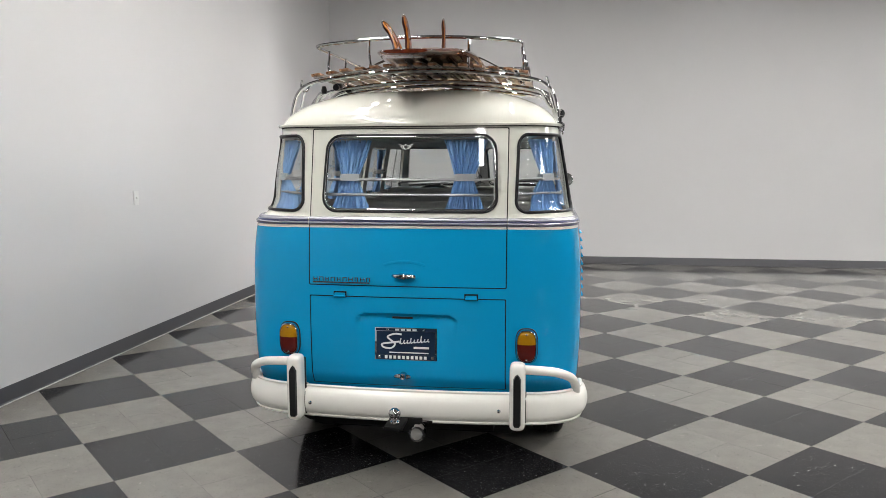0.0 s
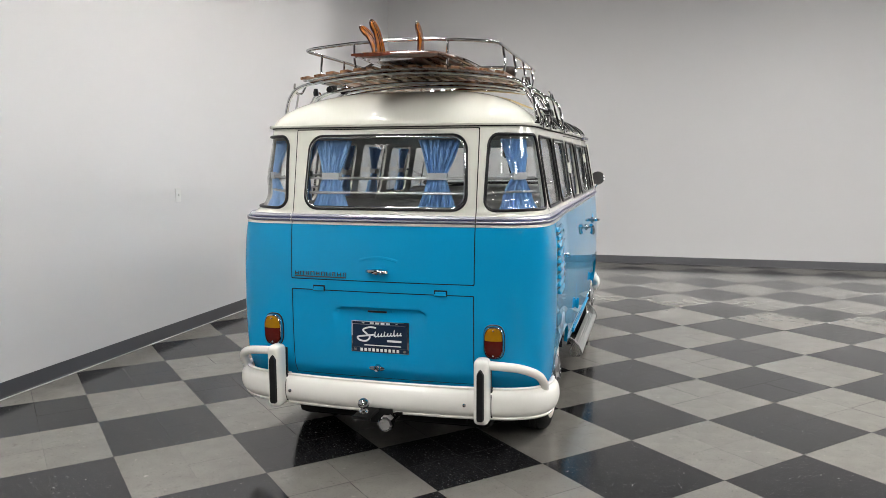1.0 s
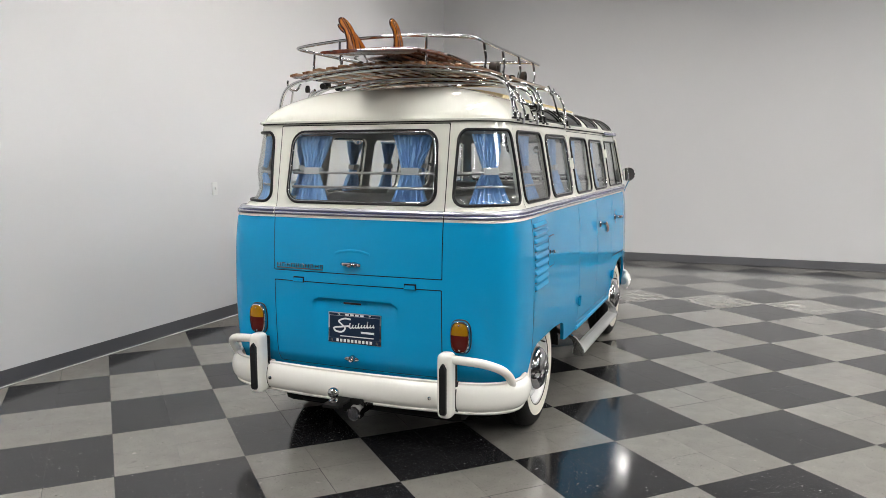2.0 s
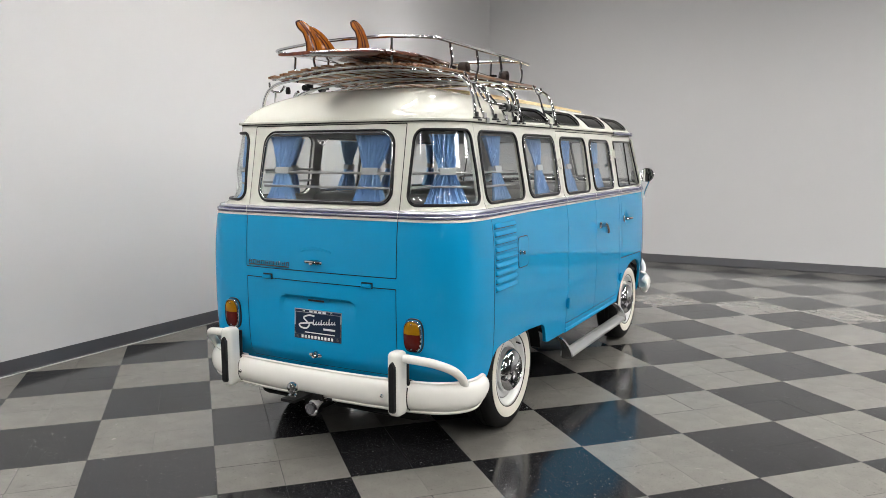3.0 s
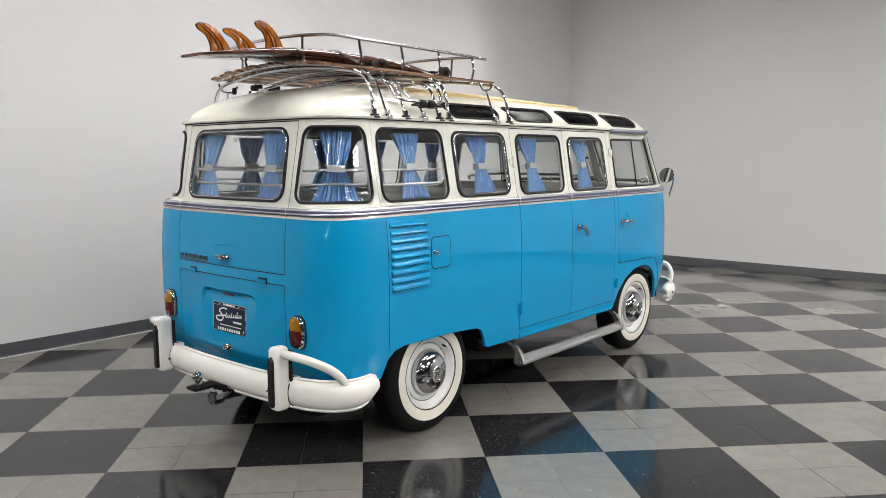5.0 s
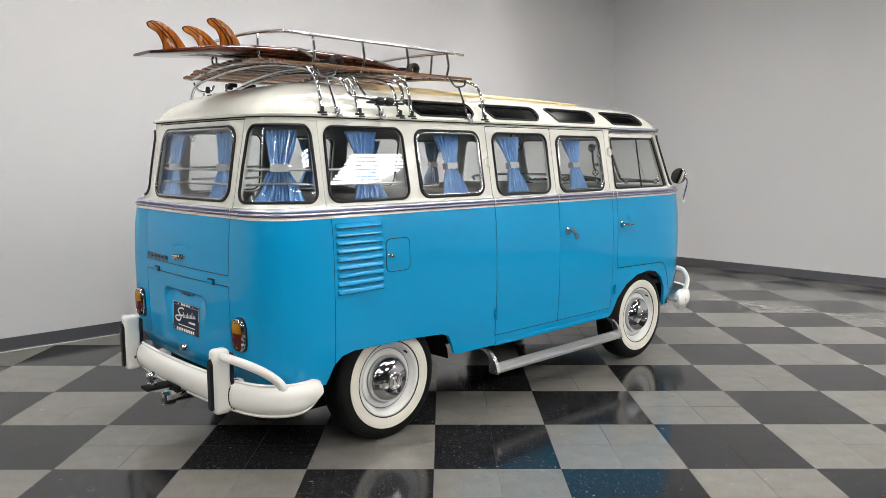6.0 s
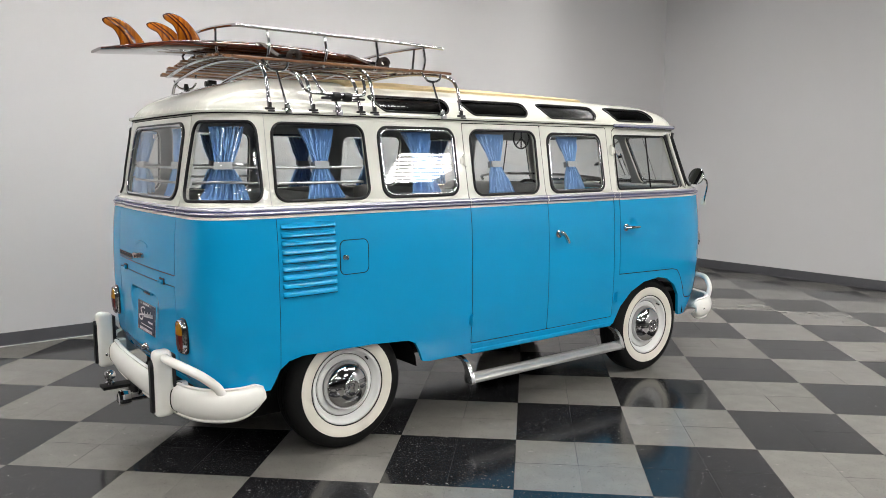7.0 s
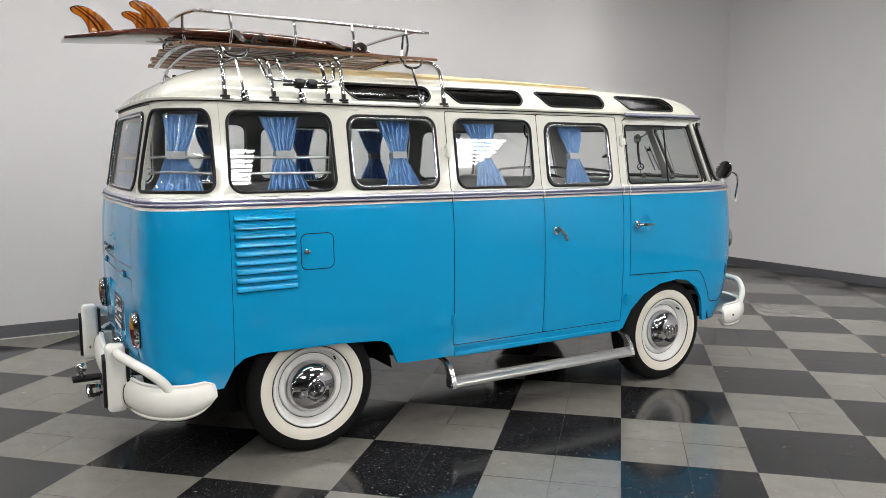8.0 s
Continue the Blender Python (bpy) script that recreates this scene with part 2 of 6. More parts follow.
# ---- mesh helpers ----


def empty(name, place=(0, 0, 0)):
    ob = new(name)
    ob.empty_display_size = 0.2
    ob.location = place
    return ob


def mesh_part(name, verts, faces, mats, parent=None, label="", index=None, smooth=40.0, normals=None):
    """One mesh object from points and faces; smooth is the angle above which edges stay sharp."""
    me = bpy.data.meshes.new(name)
    me.from_pydata([tuple(map(float, v)) for v in verts], [], [tuple(int(i) for i in f) for f in faces])
    for m in (mats if isinstance(mats, (list, tuple)) else [mats]):
        me.materials.append(m)
    if index is not None:
        me.polygons.foreach_set("material_index", np.array(index, dtype=np.int32))
    if smooth:
        me.shade_smooth()
        if normals is None:
            me.set_sharp_from_angle(angle=radians(smooth))
        else:
            me.normals_split_custom_set(normals)
    me.update()
    ob = new(name, me)
    if parent:
        ob.parent = parent
    if label:
        tagged(ob, label)
    return ob


def part(name, bm, mat, parent=None, label="", smooth=40.0):
    """Links a bmesh as one mesh object under a thing or a part."""
    bmesh.ops.recalc_face_normals(bm, faces=bm.faces)
    me = bpy.data.meshes.new(name)
    bm.to_mesh(me)
    bm.free()
    for m in (mat if isinstance(mat, (list, tuple)) else [mat]):
        me.materials.append(m)
    me.shade_smooth()
    me.set_sharp_from_angle(angle=radians(smooth))
    ob = new(name, me)
    if parent:
        ob.parent = parent
    if label:
        tagged(ob, label)
    return ob


def box_bm(size, place=(0, 0, 0), bevel=0.0, segments=2, turn=None):
    bm = bmesh.new()
    bmesh.ops.create_cube(bm, size=1.0)
    bmesh.ops.scale(bm, vec=size, verts=bm.verts)
    if bevel:
        bmesh.ops.bevel(bm, geom=list(bm.edges), offset=bevel, segments=segments, affect="EDGES", profile=0.6)
    m = Matrix.Translation(place)
    if turn is not None:
        m = m @ turn
    bmesh.ops.transform(bm, matrix=m, verts=bm.verts)
    return bm


def join_bm(*parts):
    """Several pieces of one part in one bmesh."""
    out = bmesh.new()
    for b in parts:
        me = bpy.data.meshes.new("piece")
        b.to_mesh(me)
        b.free()
        out.from_mesh(me)
        bpy.data.meshes.remove(me)
    return out


def lathe_bm(profile, centre, axis="x", steps=64, sign=1.0):
    """Turns a profile of (radius, offset along the axis) round an axis through centre."""
    bm = bmesh.new()
    rings = []
    for r, h in profile:
        ring = []
        for i in range(steps):
            a = 2 * math.pi * i / steps
            c, s = r * math.cos(a), r * math.sin(a)
            p = {"x": (h * sign, c, s), "y": (c, h * sign, s), "z": (c, s, h * sign)}[axis]
            ring.append(bm.verts.new(Vector(centre) + Vector(p)))
        rings.append(ring)
    for a, b in zip(rings, rings[1:]):
        for i in range(steps):
            bm.faces.new((a[i], a[(i + 1) % steps], b[(i + 1) % steps], b[i]))
    bmesh.ops.remove_doubles(bm, verts=bm.verts, dist=1e-6)
    return bm


def smooth_line(points, per=8, closed=False):
    """A Catmull-Rom line through points."""
    p = [Vector(q) for q in points]
    n = len(p)
    out = []
    for i in range(n if closed else n - 1):
        if closed:
            a, b, c, d = p[(i - 1) % n], p[i], p[(i + 1) % n], p[(i + 2) % n]
        else:
            a, b, c, d = p[max(0, i - 1)], p[i], p[i + 1], p[min(n - 1, i + 2)]
        for k in range(per):
            t = k / per
            out.append(0.5 * ((2 * b) + (c - a) * t + (2 * a - 5 * b + 4 * c - d) * t * t + (3 * b - a - 3 * c + d) * t ** 3))
    if not closed:
        out.append(p[-1])
    return out


def sweep_bm(points, section, closed=False, up=None, caps=True):
    """Sweeps a closed section of (side, up) offsets along a line. With up given the section keeps that direction."""
    pts = [Vector(p) for p in points]
    n = len(pts)
    bm = bmesh.new()
    rings, ref = [], None
    for i, p in enumerate(pts):
        a = pts[(i - 1) % n] if closed else pts[max(0, i - 1)]
        b = pts[(i + 1) % n] if closed else pts[min(n - 1, i + 1)]
        d = (b - a).normalized()
        if up is not None:
            u = Vector(up[i] if isinstance(up, list) else up)
            u = (u - d * u.dot(d)).normalized()
        else:
            if ref is None:
                ref = Vector((0, 0, 1)) if abs(d.z) < 0.9 else Vector((1, 0, 0))
            u = (ref - d * ref.dot(d)).normalized()
            ref = u
        s = d.cross(u)
        rings.append([bm.verts.new(p + s * x + u * y) for x, y in section])
    m = len(section)
    for i in range(n if closed else n - 1):
        r, q = rings[i], rings[(i + 1) % n]
        for k in range(m):
            bm.faces.new((r[k], r[(k + 1) % m], q[(k + 1) % m], q[k]))
    if not closed and caps:
        bm.faces.new(rings[0])
        bm.faces.new(rings[-1])
    return bm


def circle(r, sides=10):
    return [(r * math.cos(2 * math.pi * i / sides), r * math.sin(2 * math.pi * i / sides)) for i in range(sides)]


def tube_bm(points, r, sides=10, closed=False):
    return sweep_bm(points, circle(r, sides), closed)

# ---- the bus's outer skin as a surface over (run round the plan, height) ----


def keyed(keys):
    """A smooth curve through (height, value) keys, for arrays."""
    xs, ys = np.array([k[0] for k in keys]), np.array([k[1] for k in keys])
    m = np.gradient(ys, xs)

    def value(x):
        x = np.clip(np.asarray(x, float), xs[0], xs[-1])
        i = np.clip(np.searchsorted(xs, x) - 1, 0, len(xs) - 2)
        h = xs[i + 1] - xs[i]
        t = (x - xs[i]) / h
        return ((2 * t ** 3 - 3 * t ** 2 + 1) * ys[i] + (t ** 3 - 2 * t ** 2 + t) * h * m[i]
                + (-2 * t ** 3 + 3 * t ** 2) * ys[i + 1] + (t ** 3 - t ** 2) * h * m[i + 1])
    return value


HALF = keyed([(0.30, 0.7880), (0.45, 0.8080), (0.70, 0.8220), (0.85, 0.8217), (0.95, 0.8204), (1.05, 0.8172), (1.10, 0.8139), (1.15, 0.8089), (1.20, 0.8020), (1.22, 0.7982), (1.245, 0.7840), (1.26, 0.7685), (1.27, 0.7667), (1.28, 0.7650), (1.40, 0.7442), (1.60, 0.7096), (1.72, 0.6889)])
REAR = keyed([(0.30, -0.690), (0.43, -0.736), (0.485, -0.765), (0.52, -0.770), (0.60, -0.7752), (0.70, -0.7783), (0.80, -0.7793), (0.95, -0.7779), (1.05, -0.7739), (1.15, -0.7660), (1.20, -0.7595), (1.22, -0.7565), (1.245, -0.7500), (1.26, -0.7417), (1.27, -0.7399), (1.28, -0.738), (1.40, -0.7157), (1.60, -0.6785), (1.72, -0.6562)])
NOSE = keyed([(0.30, 3.10), (0.45, 3.20), (0.70, 3.26), (0.95, 3.262), (1.15, 3.240), (1.22, 3.228), (1.25, 3.192), (1.26, 3.168), (1.27, 3.154), (1.28, 3.148), (1.40, 3.076), (1.60, 2.956), (1.72, 2.884)])
CORNER_POWER = keyed([(0.30, 3.7), (1.00, 3.7), (1.15, 3.7), (1.195, 3.7), (1.21, 3.66), (1.23, 3.45), (1.27, 2.4), (1.45, 2.3), (1.72, 2.2)])
RUN_REAR, RUN_CORNER, RUN_SIDE, RUN_NOSE = 0.48, 0.98, 3.73, 5.03
SIDE_START, SIDE_END = -0.40, 2.35
BELT = 1.200
MIDDLE = -0.008


def side_run(y):
    """The run of a place on the straight flank, from its y."""
    y = np.asarray(y, float)
    return RUN_CORNER + (np.minimum(y, SIDE_END) - SIDE_START) + np.maximum(0, y - SIDE_END) / 0.955


def taper(y, z):
    """How much the lower flank draws in towards the front."""
    t = np.clip((y + 0.40) / 0.70, 0, 1)
    return t * t * (3 - 2 * t) * (0.008 + 0.016 * np.clip((1.255 - z) / 0.05, 0, 1))


def skin(u, z):
    """Points of the outer skin; u runs from the middle of the tail forwards, negative on the left flank."""
    u, z = np.broadcast_arrays(np.asarray(u, float), np.asarray(z, float))
    s, a = np.sign(u), np.abs(u)
    w, r, f = HALF(z), REAR(z), NOSE(z)
    x, y = np.zeros_like(a), np.zeros_like(a)
    k = a <= RUN_REAR
    x[k], y[k] = a[k], r[k] + 0.014 * (a[k] / RUN_REAR) ** 2
    k = (a > RUN_REAR) & (a <= RUN_CORNER)
    th = (a[k] - RUN_REAR) / (RUN_CORNER - RUN_REAR) * math.pi / 2
    p, q, e = w[k] - RUN_REAR, SIDE_START - (r[k] + 0.014), CORNER_POWER(z[k])
    rad = ((np.sin(th) / p) ** e + (np.cos(th) / q) ** e) ** (-1 / e)
    x[k], y[k] = RUN_REAR + rad * np.sin(th), SIDE_START - rad * np.cos(th)
    k = (a > RUN_CORNER) & (a <= RUN_SIDE)
    x[k], y[k] = w[k], SIDE_START + (a[k] - RUN_CORNER)
    x[k] += 0.006 * np.sin(np.clip((y[k] - SIDE_START) / (SIDE_END - SIDE_START), 0, 1) * math.pi) ** 2 - taper(y[k], z[k])
    k = a > RUN_SIDE
    th = np.clip((a[k] - RUN_SIDE) / (RUN_NOSE - RUN_SIDE), 0, 1) * math.pi / 2
    n, b, w = 3.0, f[k] - SIDE_END, w - taper(np.full_like(w, SIDE_END), z)
    rad = ((np.cos(th) / w[k]) ** n + (np.sin(th) / b) ** n) ** (-1 / n)
    x[k], y[k] = rad * np.cos(th), SIDE_END + rad * np.sin(th)
    return np.stack([x * np.where(s == 0, 1, s) + MIDDLE, y, z], axis=-1)


def roof_height(y, q):
    """Height of the roof; the crown sinks and its shoulders square up towards the front."""
    k = np.clip((np.asarray(y, float) - 0.6) / 1.7, 0, 1) ** 1.3
    return 1.685 + (0.208 - 0.048 * k) * (1 - np.clip(q, 0, 1) ** (2.6 + 1.7 * k)) ** 0.625


def roof_skin(u, q):
    """Points of the roof dome; q falls from 1 at the gutter to 0 on the ridge."""
    u, q = np.broadcast_arrays(np.asarray(u, float), np.asarray(q, float))
    edge = skin(u, np.full_like(u, 1.685))
    ridge = np.stack([np.full_like(u, MIDDLE), np.clip(edge[..., 1], 0.10, 2.10)], axis=-1)
    plan = edge[..., :2] * q[..., None] + ridge * (1 - q[..., None])
    return np.concatenate([plan, roof_height(plan[..., 1], q)[..., None]], axis=-1)


def surface_normals(f, u, v):
    e = 1e-4
    du = f(u + e, v) - f(u - e, v)
    dv = f(u, v + e) - f(u, v - e)
    n = np.cross(du, dv)
    n /= np.maximum(np.linalg.norm(n, axis=-1, keepdims=True), 1e-12)
    p = f(u, v)
    out = p - np.array([MIDDLE, 1.1, 1.0])
    out[..., 1] = np.where(np.abs(out[..., 1]) < 1.2, 0, out[..., 1])
    flip = np.sum(n * out, axis=-1) < 0
    n[flip] *= -1
    return n


def dense(loop, step):
    out = []
    for (a, b), (c, d) in zip(loop, loop[1:] + loop[:1]):
        k = max(1, int(math.ceil(math.hypot(c - a, d - b) / step)))
        out += [(a + (c - a) * i / k, b + (d - b) * i / k) for i in range(k)]
    return out


def inside(points, loop):
    x, y = points[:, 0], points[:, 1]
    res = np.zeros(len(points), bool)
    l = np.array(loop)
    for (x1, y1), (x2, y2) in zip(l, np.roll(l, -1, axis=0)):
        c = (y1 > y) != (y2 > y)
        if c.any():
            with np.errstate(divide="ignore", invalid="ignore"):
                res ^= c & (x < (x2 - x1) * (y - y1) / (y2 - y1) + x1)
    return res


def rounded(u0, u1, z0, z1, r, lean0=0.0, lean1=0.0, steps=6):
    """A rounded rectangle; lean0 and lean1 shift the top of its two upright edges."""
    out = []
    for cx, cz, a0 in ((u1 - r, z0 + r, -90), (u1 - r, z1 - r, 0), (u0 + r, z1 - r, 90), (u0 + r, z0 + r, 180)):
        for i in range(steps + 1):
            a = math.radians(a0 + 90 * i / steps)
            px, pz = cx + r * math.cos(a), cz + r * math.sin(a)
            k = (pz - z0) / (z1 - z0)
            mid = (px - u0) / (u1 - u0)
            out.append((px + k * (lean0 * (1 - mid) + lean1 * mid), pz))
    return out


def shell(name, loop, holes, mats, parent, label="", f=skin, step=0.035, thick=0.02, out=0.0, split=None, relief=None, spacing=None):
    """A sheet-metal panel on a surface: the loop less the holes, with thickness. Above split it takes the second material; the inside takes the last."""
    from mathutils.geometry import delaunay_2d_cdt
    loops = [dense(l, step) for l in [loop] + holes]
    pts, edges = [], []
    for l in loops:
        k = len(pts)
        pts += l
        edges += [(k + i, k + (i + 1) % len(l)) for i in range(len(l))]
    ring = np.array(pts)
    lo, hi = ring.min(0), ring.max(0)
    du, dv = spacing or (step, step)
    g = np.stack(np.meshgrid(np.arange(lo[0] + du / 2, hi[0], du), np.arange(lo[1] + dv / 2, hi[1], dv)), -1).reshape(-1, 2)
    ok = inside(g, loops[0])
    for l in loops[1:]:
        ok &= ~inside(g, l)
    g = g[ok]
    if split is not None:
        g = g[np.abs(g[:, 1] - split) > 0.4 * step]
    far = np.ones(len(g), bool)
    for i in range(0, len(g), 2000):
        d = np.min(np.hypot(g[i:i + 2000, None, 0] - ring[None, :, 0], g[i:i + 2000, None, 1] - ring[None, :, 1]), axis=1)
        far[i:i + 2000] = d > 0.45 * min(du, dv)
    pts += [tuple(p) for p in g[far]]
    if split is not None and lo[1] < split < hi[1]:
        line = np.arange(lo[0] - 0.01, hi[0] + 0.01 + step, step)
        k = len(pts)
        pts += [(u, split) for u in line]
        edges += [(k + i, k + i + 1) for i in range(len(line) - 1)]
    co, _, tri, *_ = delaunay_2d_cdt([Vector(p) for p in pts], edges, [], 0, 1e-5)
    co = np.array([(c[0], c[1]) for c in co])
    tri = np.array([t for t in tri if len(t) == 3])
    mid = co[tri].mean(1)
    ok = inside(mid, loops[0])
    for l in loops[1:]:
        ok &= ~inside(mid, l)
    tri, mid = tri[ok], mid[ok]
    used = np.unique(tri)
    remap = -np.ones(len(co), int)
    remap[used] = np.arange(len(used))
    co, tri = co[used], remap[tri]
    p = f(co[:, 0], co[:, 1])
    nrm = surface_normals(f, co[:, 0], co[:, 1])
    if relief is not None:
        def g2(u, v):
            return f(u, v) + surface_normals(f, u, v) * relief(u, v)[..., None]
        p2 = g2(co[:, 0], co[:, 1])
        n2 = surface_normals(g2, co[:, 0], co[:, 1])
        p, nrm = p2, n2
    p = p + nrm * out
    q = p - nrm * thick
    t = p[tri]
    wrong = np.sum(np.cross(t[:, 1] - t[:, 0], t[:, 2] - t[:, 0]) * nrm[tri].mean(1), axis=1) < 0
    tri[wrong] = tri[wrong][:, ::-1]
    n = len(p)
    count = {}
    for a, b, c in tri:
        for e in ((a, b), (b, c), (c, a)):
            count[e] = count.get(e, 0) + 1
    rim = [(a, b) for (a, b) in count if (b, a) not in count]
    faces = [tuple(x) for x in tri] + [(c + n, b + n, a + n) for a, b, c in tri] + [(b, a, a + n, b + n) for a, b in rim]
    last = len(mats) - 1
    index = [1 if split is not None and m > split and last > 0 else 0 for m in mid[:, 1]] + [last] * len(tri)
    rim_mats = [1 if split is not None and (co[a, 1] + co[b, 1]) / 2 > split and last > 0 else 0 for a, b in rim]
    index += rim_mats
    normals = []
    for x in tri:
        normals += [nrm[i] for i in x]
    for a, b, c in tri:
        normals += [-nrm[c], -nrm[b], -nrm[a]]
    allp = np.concatenate([p, q])
    for a, b in rim:
        m = np.cross(allp[a] - allp[b], allp[a + n] - allp[b])
        m = m / max(np.linalg.norm(m), 1e-9)
        normals += [m] * 4
    return mesh_part(name, allp, faces, mats, parent, label, index=index, normals=normals)


def on_skin(loop, out=0.0, f=skin):
    l = np.array(loop)
    return [Vector(v) for v in f(l[:, 0], l[:, 1]) + surface_normals(f, l[:, 0], l[:, 1]) * out]


def seal(name, loop, r, mat, parent, out=0.004, label="", f=skin, flat=1.0):
    """A rubber or metal bead along a loop on the skin."""
    l = dense(loop, 0.02)
    pts = on_skin(l, out, f)
    arr = np.array(l)
    ups = [Vector(v) for v in surface_normals(f, arr[:, 0], arr[:, 1])]
    sec = [(x, y * flat) for x, y in circle(r, 10)]
    return part(name, sweep_bm(pts, sec, True, up=ups), mat, parent, label)


def strip(name, u0, u1, z0, z1, proud, mat, parent, label="", gaps=()):
    """A trim strip that follows the skin between two heights."""
    us = np.arange(u0, u1 + 1e-6, (u1 - u0) / max(2, int(abs(u1 - u0) / 0.03)))
    bm = bmesh.new()
    prev = None
    prof = [(z0, -0.004), (z0, proud * 0.6), (z0 + (z1 - z0) * 0.25, proud), (z0 + (z1 - z0) * 0.75, proud), (z1, proud * 0.6), (z1, -0.004)]
    for u in us:
        hole = any(a < u < b for a, b in gaps)
        uu = np.full(len(prof), u)
        zz = np.array([p[0] for p in prof])
        base = skin(uu, zz)
        nn = surface_normals(skin, uu, zz)
        ring = [bm.verts.new(base[i] + nn[i] * prof[i][1]) for i in range(len(prof))]
        if prev and not hole:
            for k in range(len(prof) - 1):
                bm.faces.new((prev[k], prev[k + 1], ring[k + 1], ring[k]))
            bm.faces.new((prev[-1], prev[0], ring[0], ring[-1]))
        prev = None if hole else ring
    return part(name, bm, mat, parent, label, smooth=50)


def inset(loop, d):
    """A convex loop shrunk by about d."""
    l = np.array(loop)
    c = (l.max(0) + l.min(0)) / 2
    h = (l.max(0) - l.min(0)) / 2
    return [tuple(c + (p - c) * (h - d) / h) for p in l]


bus = tagged(empty("vintage_bus"), "turquoise and cream vintage bus with chrome trim on checkered tiles", "bus")

Y = lambda y: float(side_run(y))
# window openings on the flank: y range, heights, corner radius, leans of the upright edges
SIDE_WINDOWS = [
    (Y(-0.380), Y(0.128), 1.272, 1.632, 0.055, 0.008, -0.010),
    (Y(0.209), Y(0.688), 1.272, 1.626, 0.055, -0.004, 0.0),
    (Y(0.803), Y(1.290), 1.264, 1.622, 0.055, 0.0, 0.008),
    (Y(1.392), Y(1.872), 1.262, 1.614, 0.055, 0.006, -0.006),
]
CAB_WINDOW = (Y(2.004), Y(2.665), 1.266, 1.612, 0.025, 0.002, -0.105)
CORNER_WINDOW = (0.508, 0.932, 1.275, 1.634, 0.055, 0.020, -0.020)
REAR_WINDOW = (-0.412, 0.427, 1.275, 1.634, 0.07, 0.016, -0.016)


def mirrored(loop):
    return [(-u, z) for u, z in reversed(loop)]


win = [rounded(*w) for w in SIDE_WINDOWS]
cab = rounded(*CAB_WINDOW)
corner = rounded(*CORNER_WINDOW)
rear = rounded(*REAR_WINDOW)
GAP = 0.0050
LID_TOP, LID_BOTTOM = 0.876, 0.432
hatch_hole = rounded(-0.474, 0.474, 0.924, 1.668, 0.006)
lid_hole = rounded(-0.472, 0.472, LID_BOTTOM, LID_TOP, 0.005)
cargo_hole = rounded(Y(0.752), Y(1.940), 0.439, 1.662, 0.012)
cargo_a = rounded(Y(0.752) + GAP, Y(1.3450) - GAP / 2, 0.439 + GAP, 1.662 - GAP, 0.010)
cargo_b = rounded(Y(1.3450) + GAP / 2, Y(1.940) - GAP, 0.439 + GAP, 1.662 - GAP, 0.010)
cab_door_hole = [(Y(1.992), 0.716), (Y(2.55), 0.702), (Y(2.605), 0.690), (Y(2.640), 0.650), (Y(2.690), 0.560), (Y(2.715), 0.500), (Y(2.745), 0.474), (Y(2.83), 0.466), (Y(2.88), 0.480),
                 (Y(2.905), 0.53), (Y(2.915), 0.80), (Y(2.90), 1.20), (Y(2.76), 1.250), (Y(2.635), 1.645), (Y(2.61), 1.662), (Y(2.02), 1.662), (Y(1.992), 1.640)]
# lower edge of the flank with its wheel arches
BOTTOM = [(0.0, 0.400), (0.60, 0.400), (0.93, 0.402), (Y(-0.43), 0.440), (Y(-0.405), 0.492), (Y(-0.36), 0.528), (Y(-0.29), 0.543), (Y(0.10), 0.535), (Y(0.33), 0.520), (Y(0.375), 0.500),
          (Y(0.405), 0.450), (Y(0.430), 0.392), (Y(0.47), 0.384), (Y(1.20), 0.382), (Y(1.93), 0.378), (Y(1.965), 0.392), (Y(2.02), 0.500), (Y(2.12), 0.588), (Y(2.25), 0.642),
          (Y(2.40), 0.658), (Y(2.50), 0.640), (Y(2.58), 0.590), (Y(2.64), 0.510), (Y(2.675), 0.400), (Y(2.70), 0.352), (Y(2.78), 0.345), (RUN_NOSE, 0.345)]
TOP = 1.690

half_right = BOTTOM + [(RUN_NOSE, TOP), (0.0, TOP)]


def half_holes(doors):
    """Openings of one half of the body shell; hatch and lid are cut at the middle."""
    hs = [corner]
    if doors:
        hs += [win[0], win[1], cargo_hole, cab_door_hole]
    else:
        hs += win + [cab]
    return hs


def cut_rear(outline):
    """Leaves out the tail openings from the half outline by walking round them along the middle."""
    k = outline[:-2] + [(RUN_NOSE, TOP), (0.0, TOP)]
    k += [(0.0, 1.668), (0.468, 1.668), (0.4722, 1.6662), (0.474, 1.662), (0.474, 0.930), (0.4722, 0.9258), (0.468, 0.924), (0.0, 0.924)]
    k += [(0.0, LID_TOP), (0.467, LID_TOP), (0.4705, 0.8745), (0.472, 0.871), (0.472, 0.437), (0.4705, 0.4335), (0.467, LID_BOTTOM), (0.0, LID_BOTTOM)]
    return k


WINDSCREEN = rounded(4.205, 4.990, 1.272, 1.634, 0.040, -0.110, 0.0)
body_mats = [BLUE, CREAM, LINING]
shell("body_shell", cut_rear(half_right), half_holes(True) + [WINDSCREEN], body_mats, bus, "turquoise and cream two-tone steel body", split=BELT, step=0.018)
shell("body_shell", mirrored(cut_rear(half_right)), [mirrored(h) for h in half_holes(False) + [WINDSCREEN]], body_mats, bus, split=BELT, step=0.018)

hatch = shell("tailgate", inset(hatch_hole, GAP), [rear], body_mats, bus, "tailgate with a wide rear window", split=BELT)


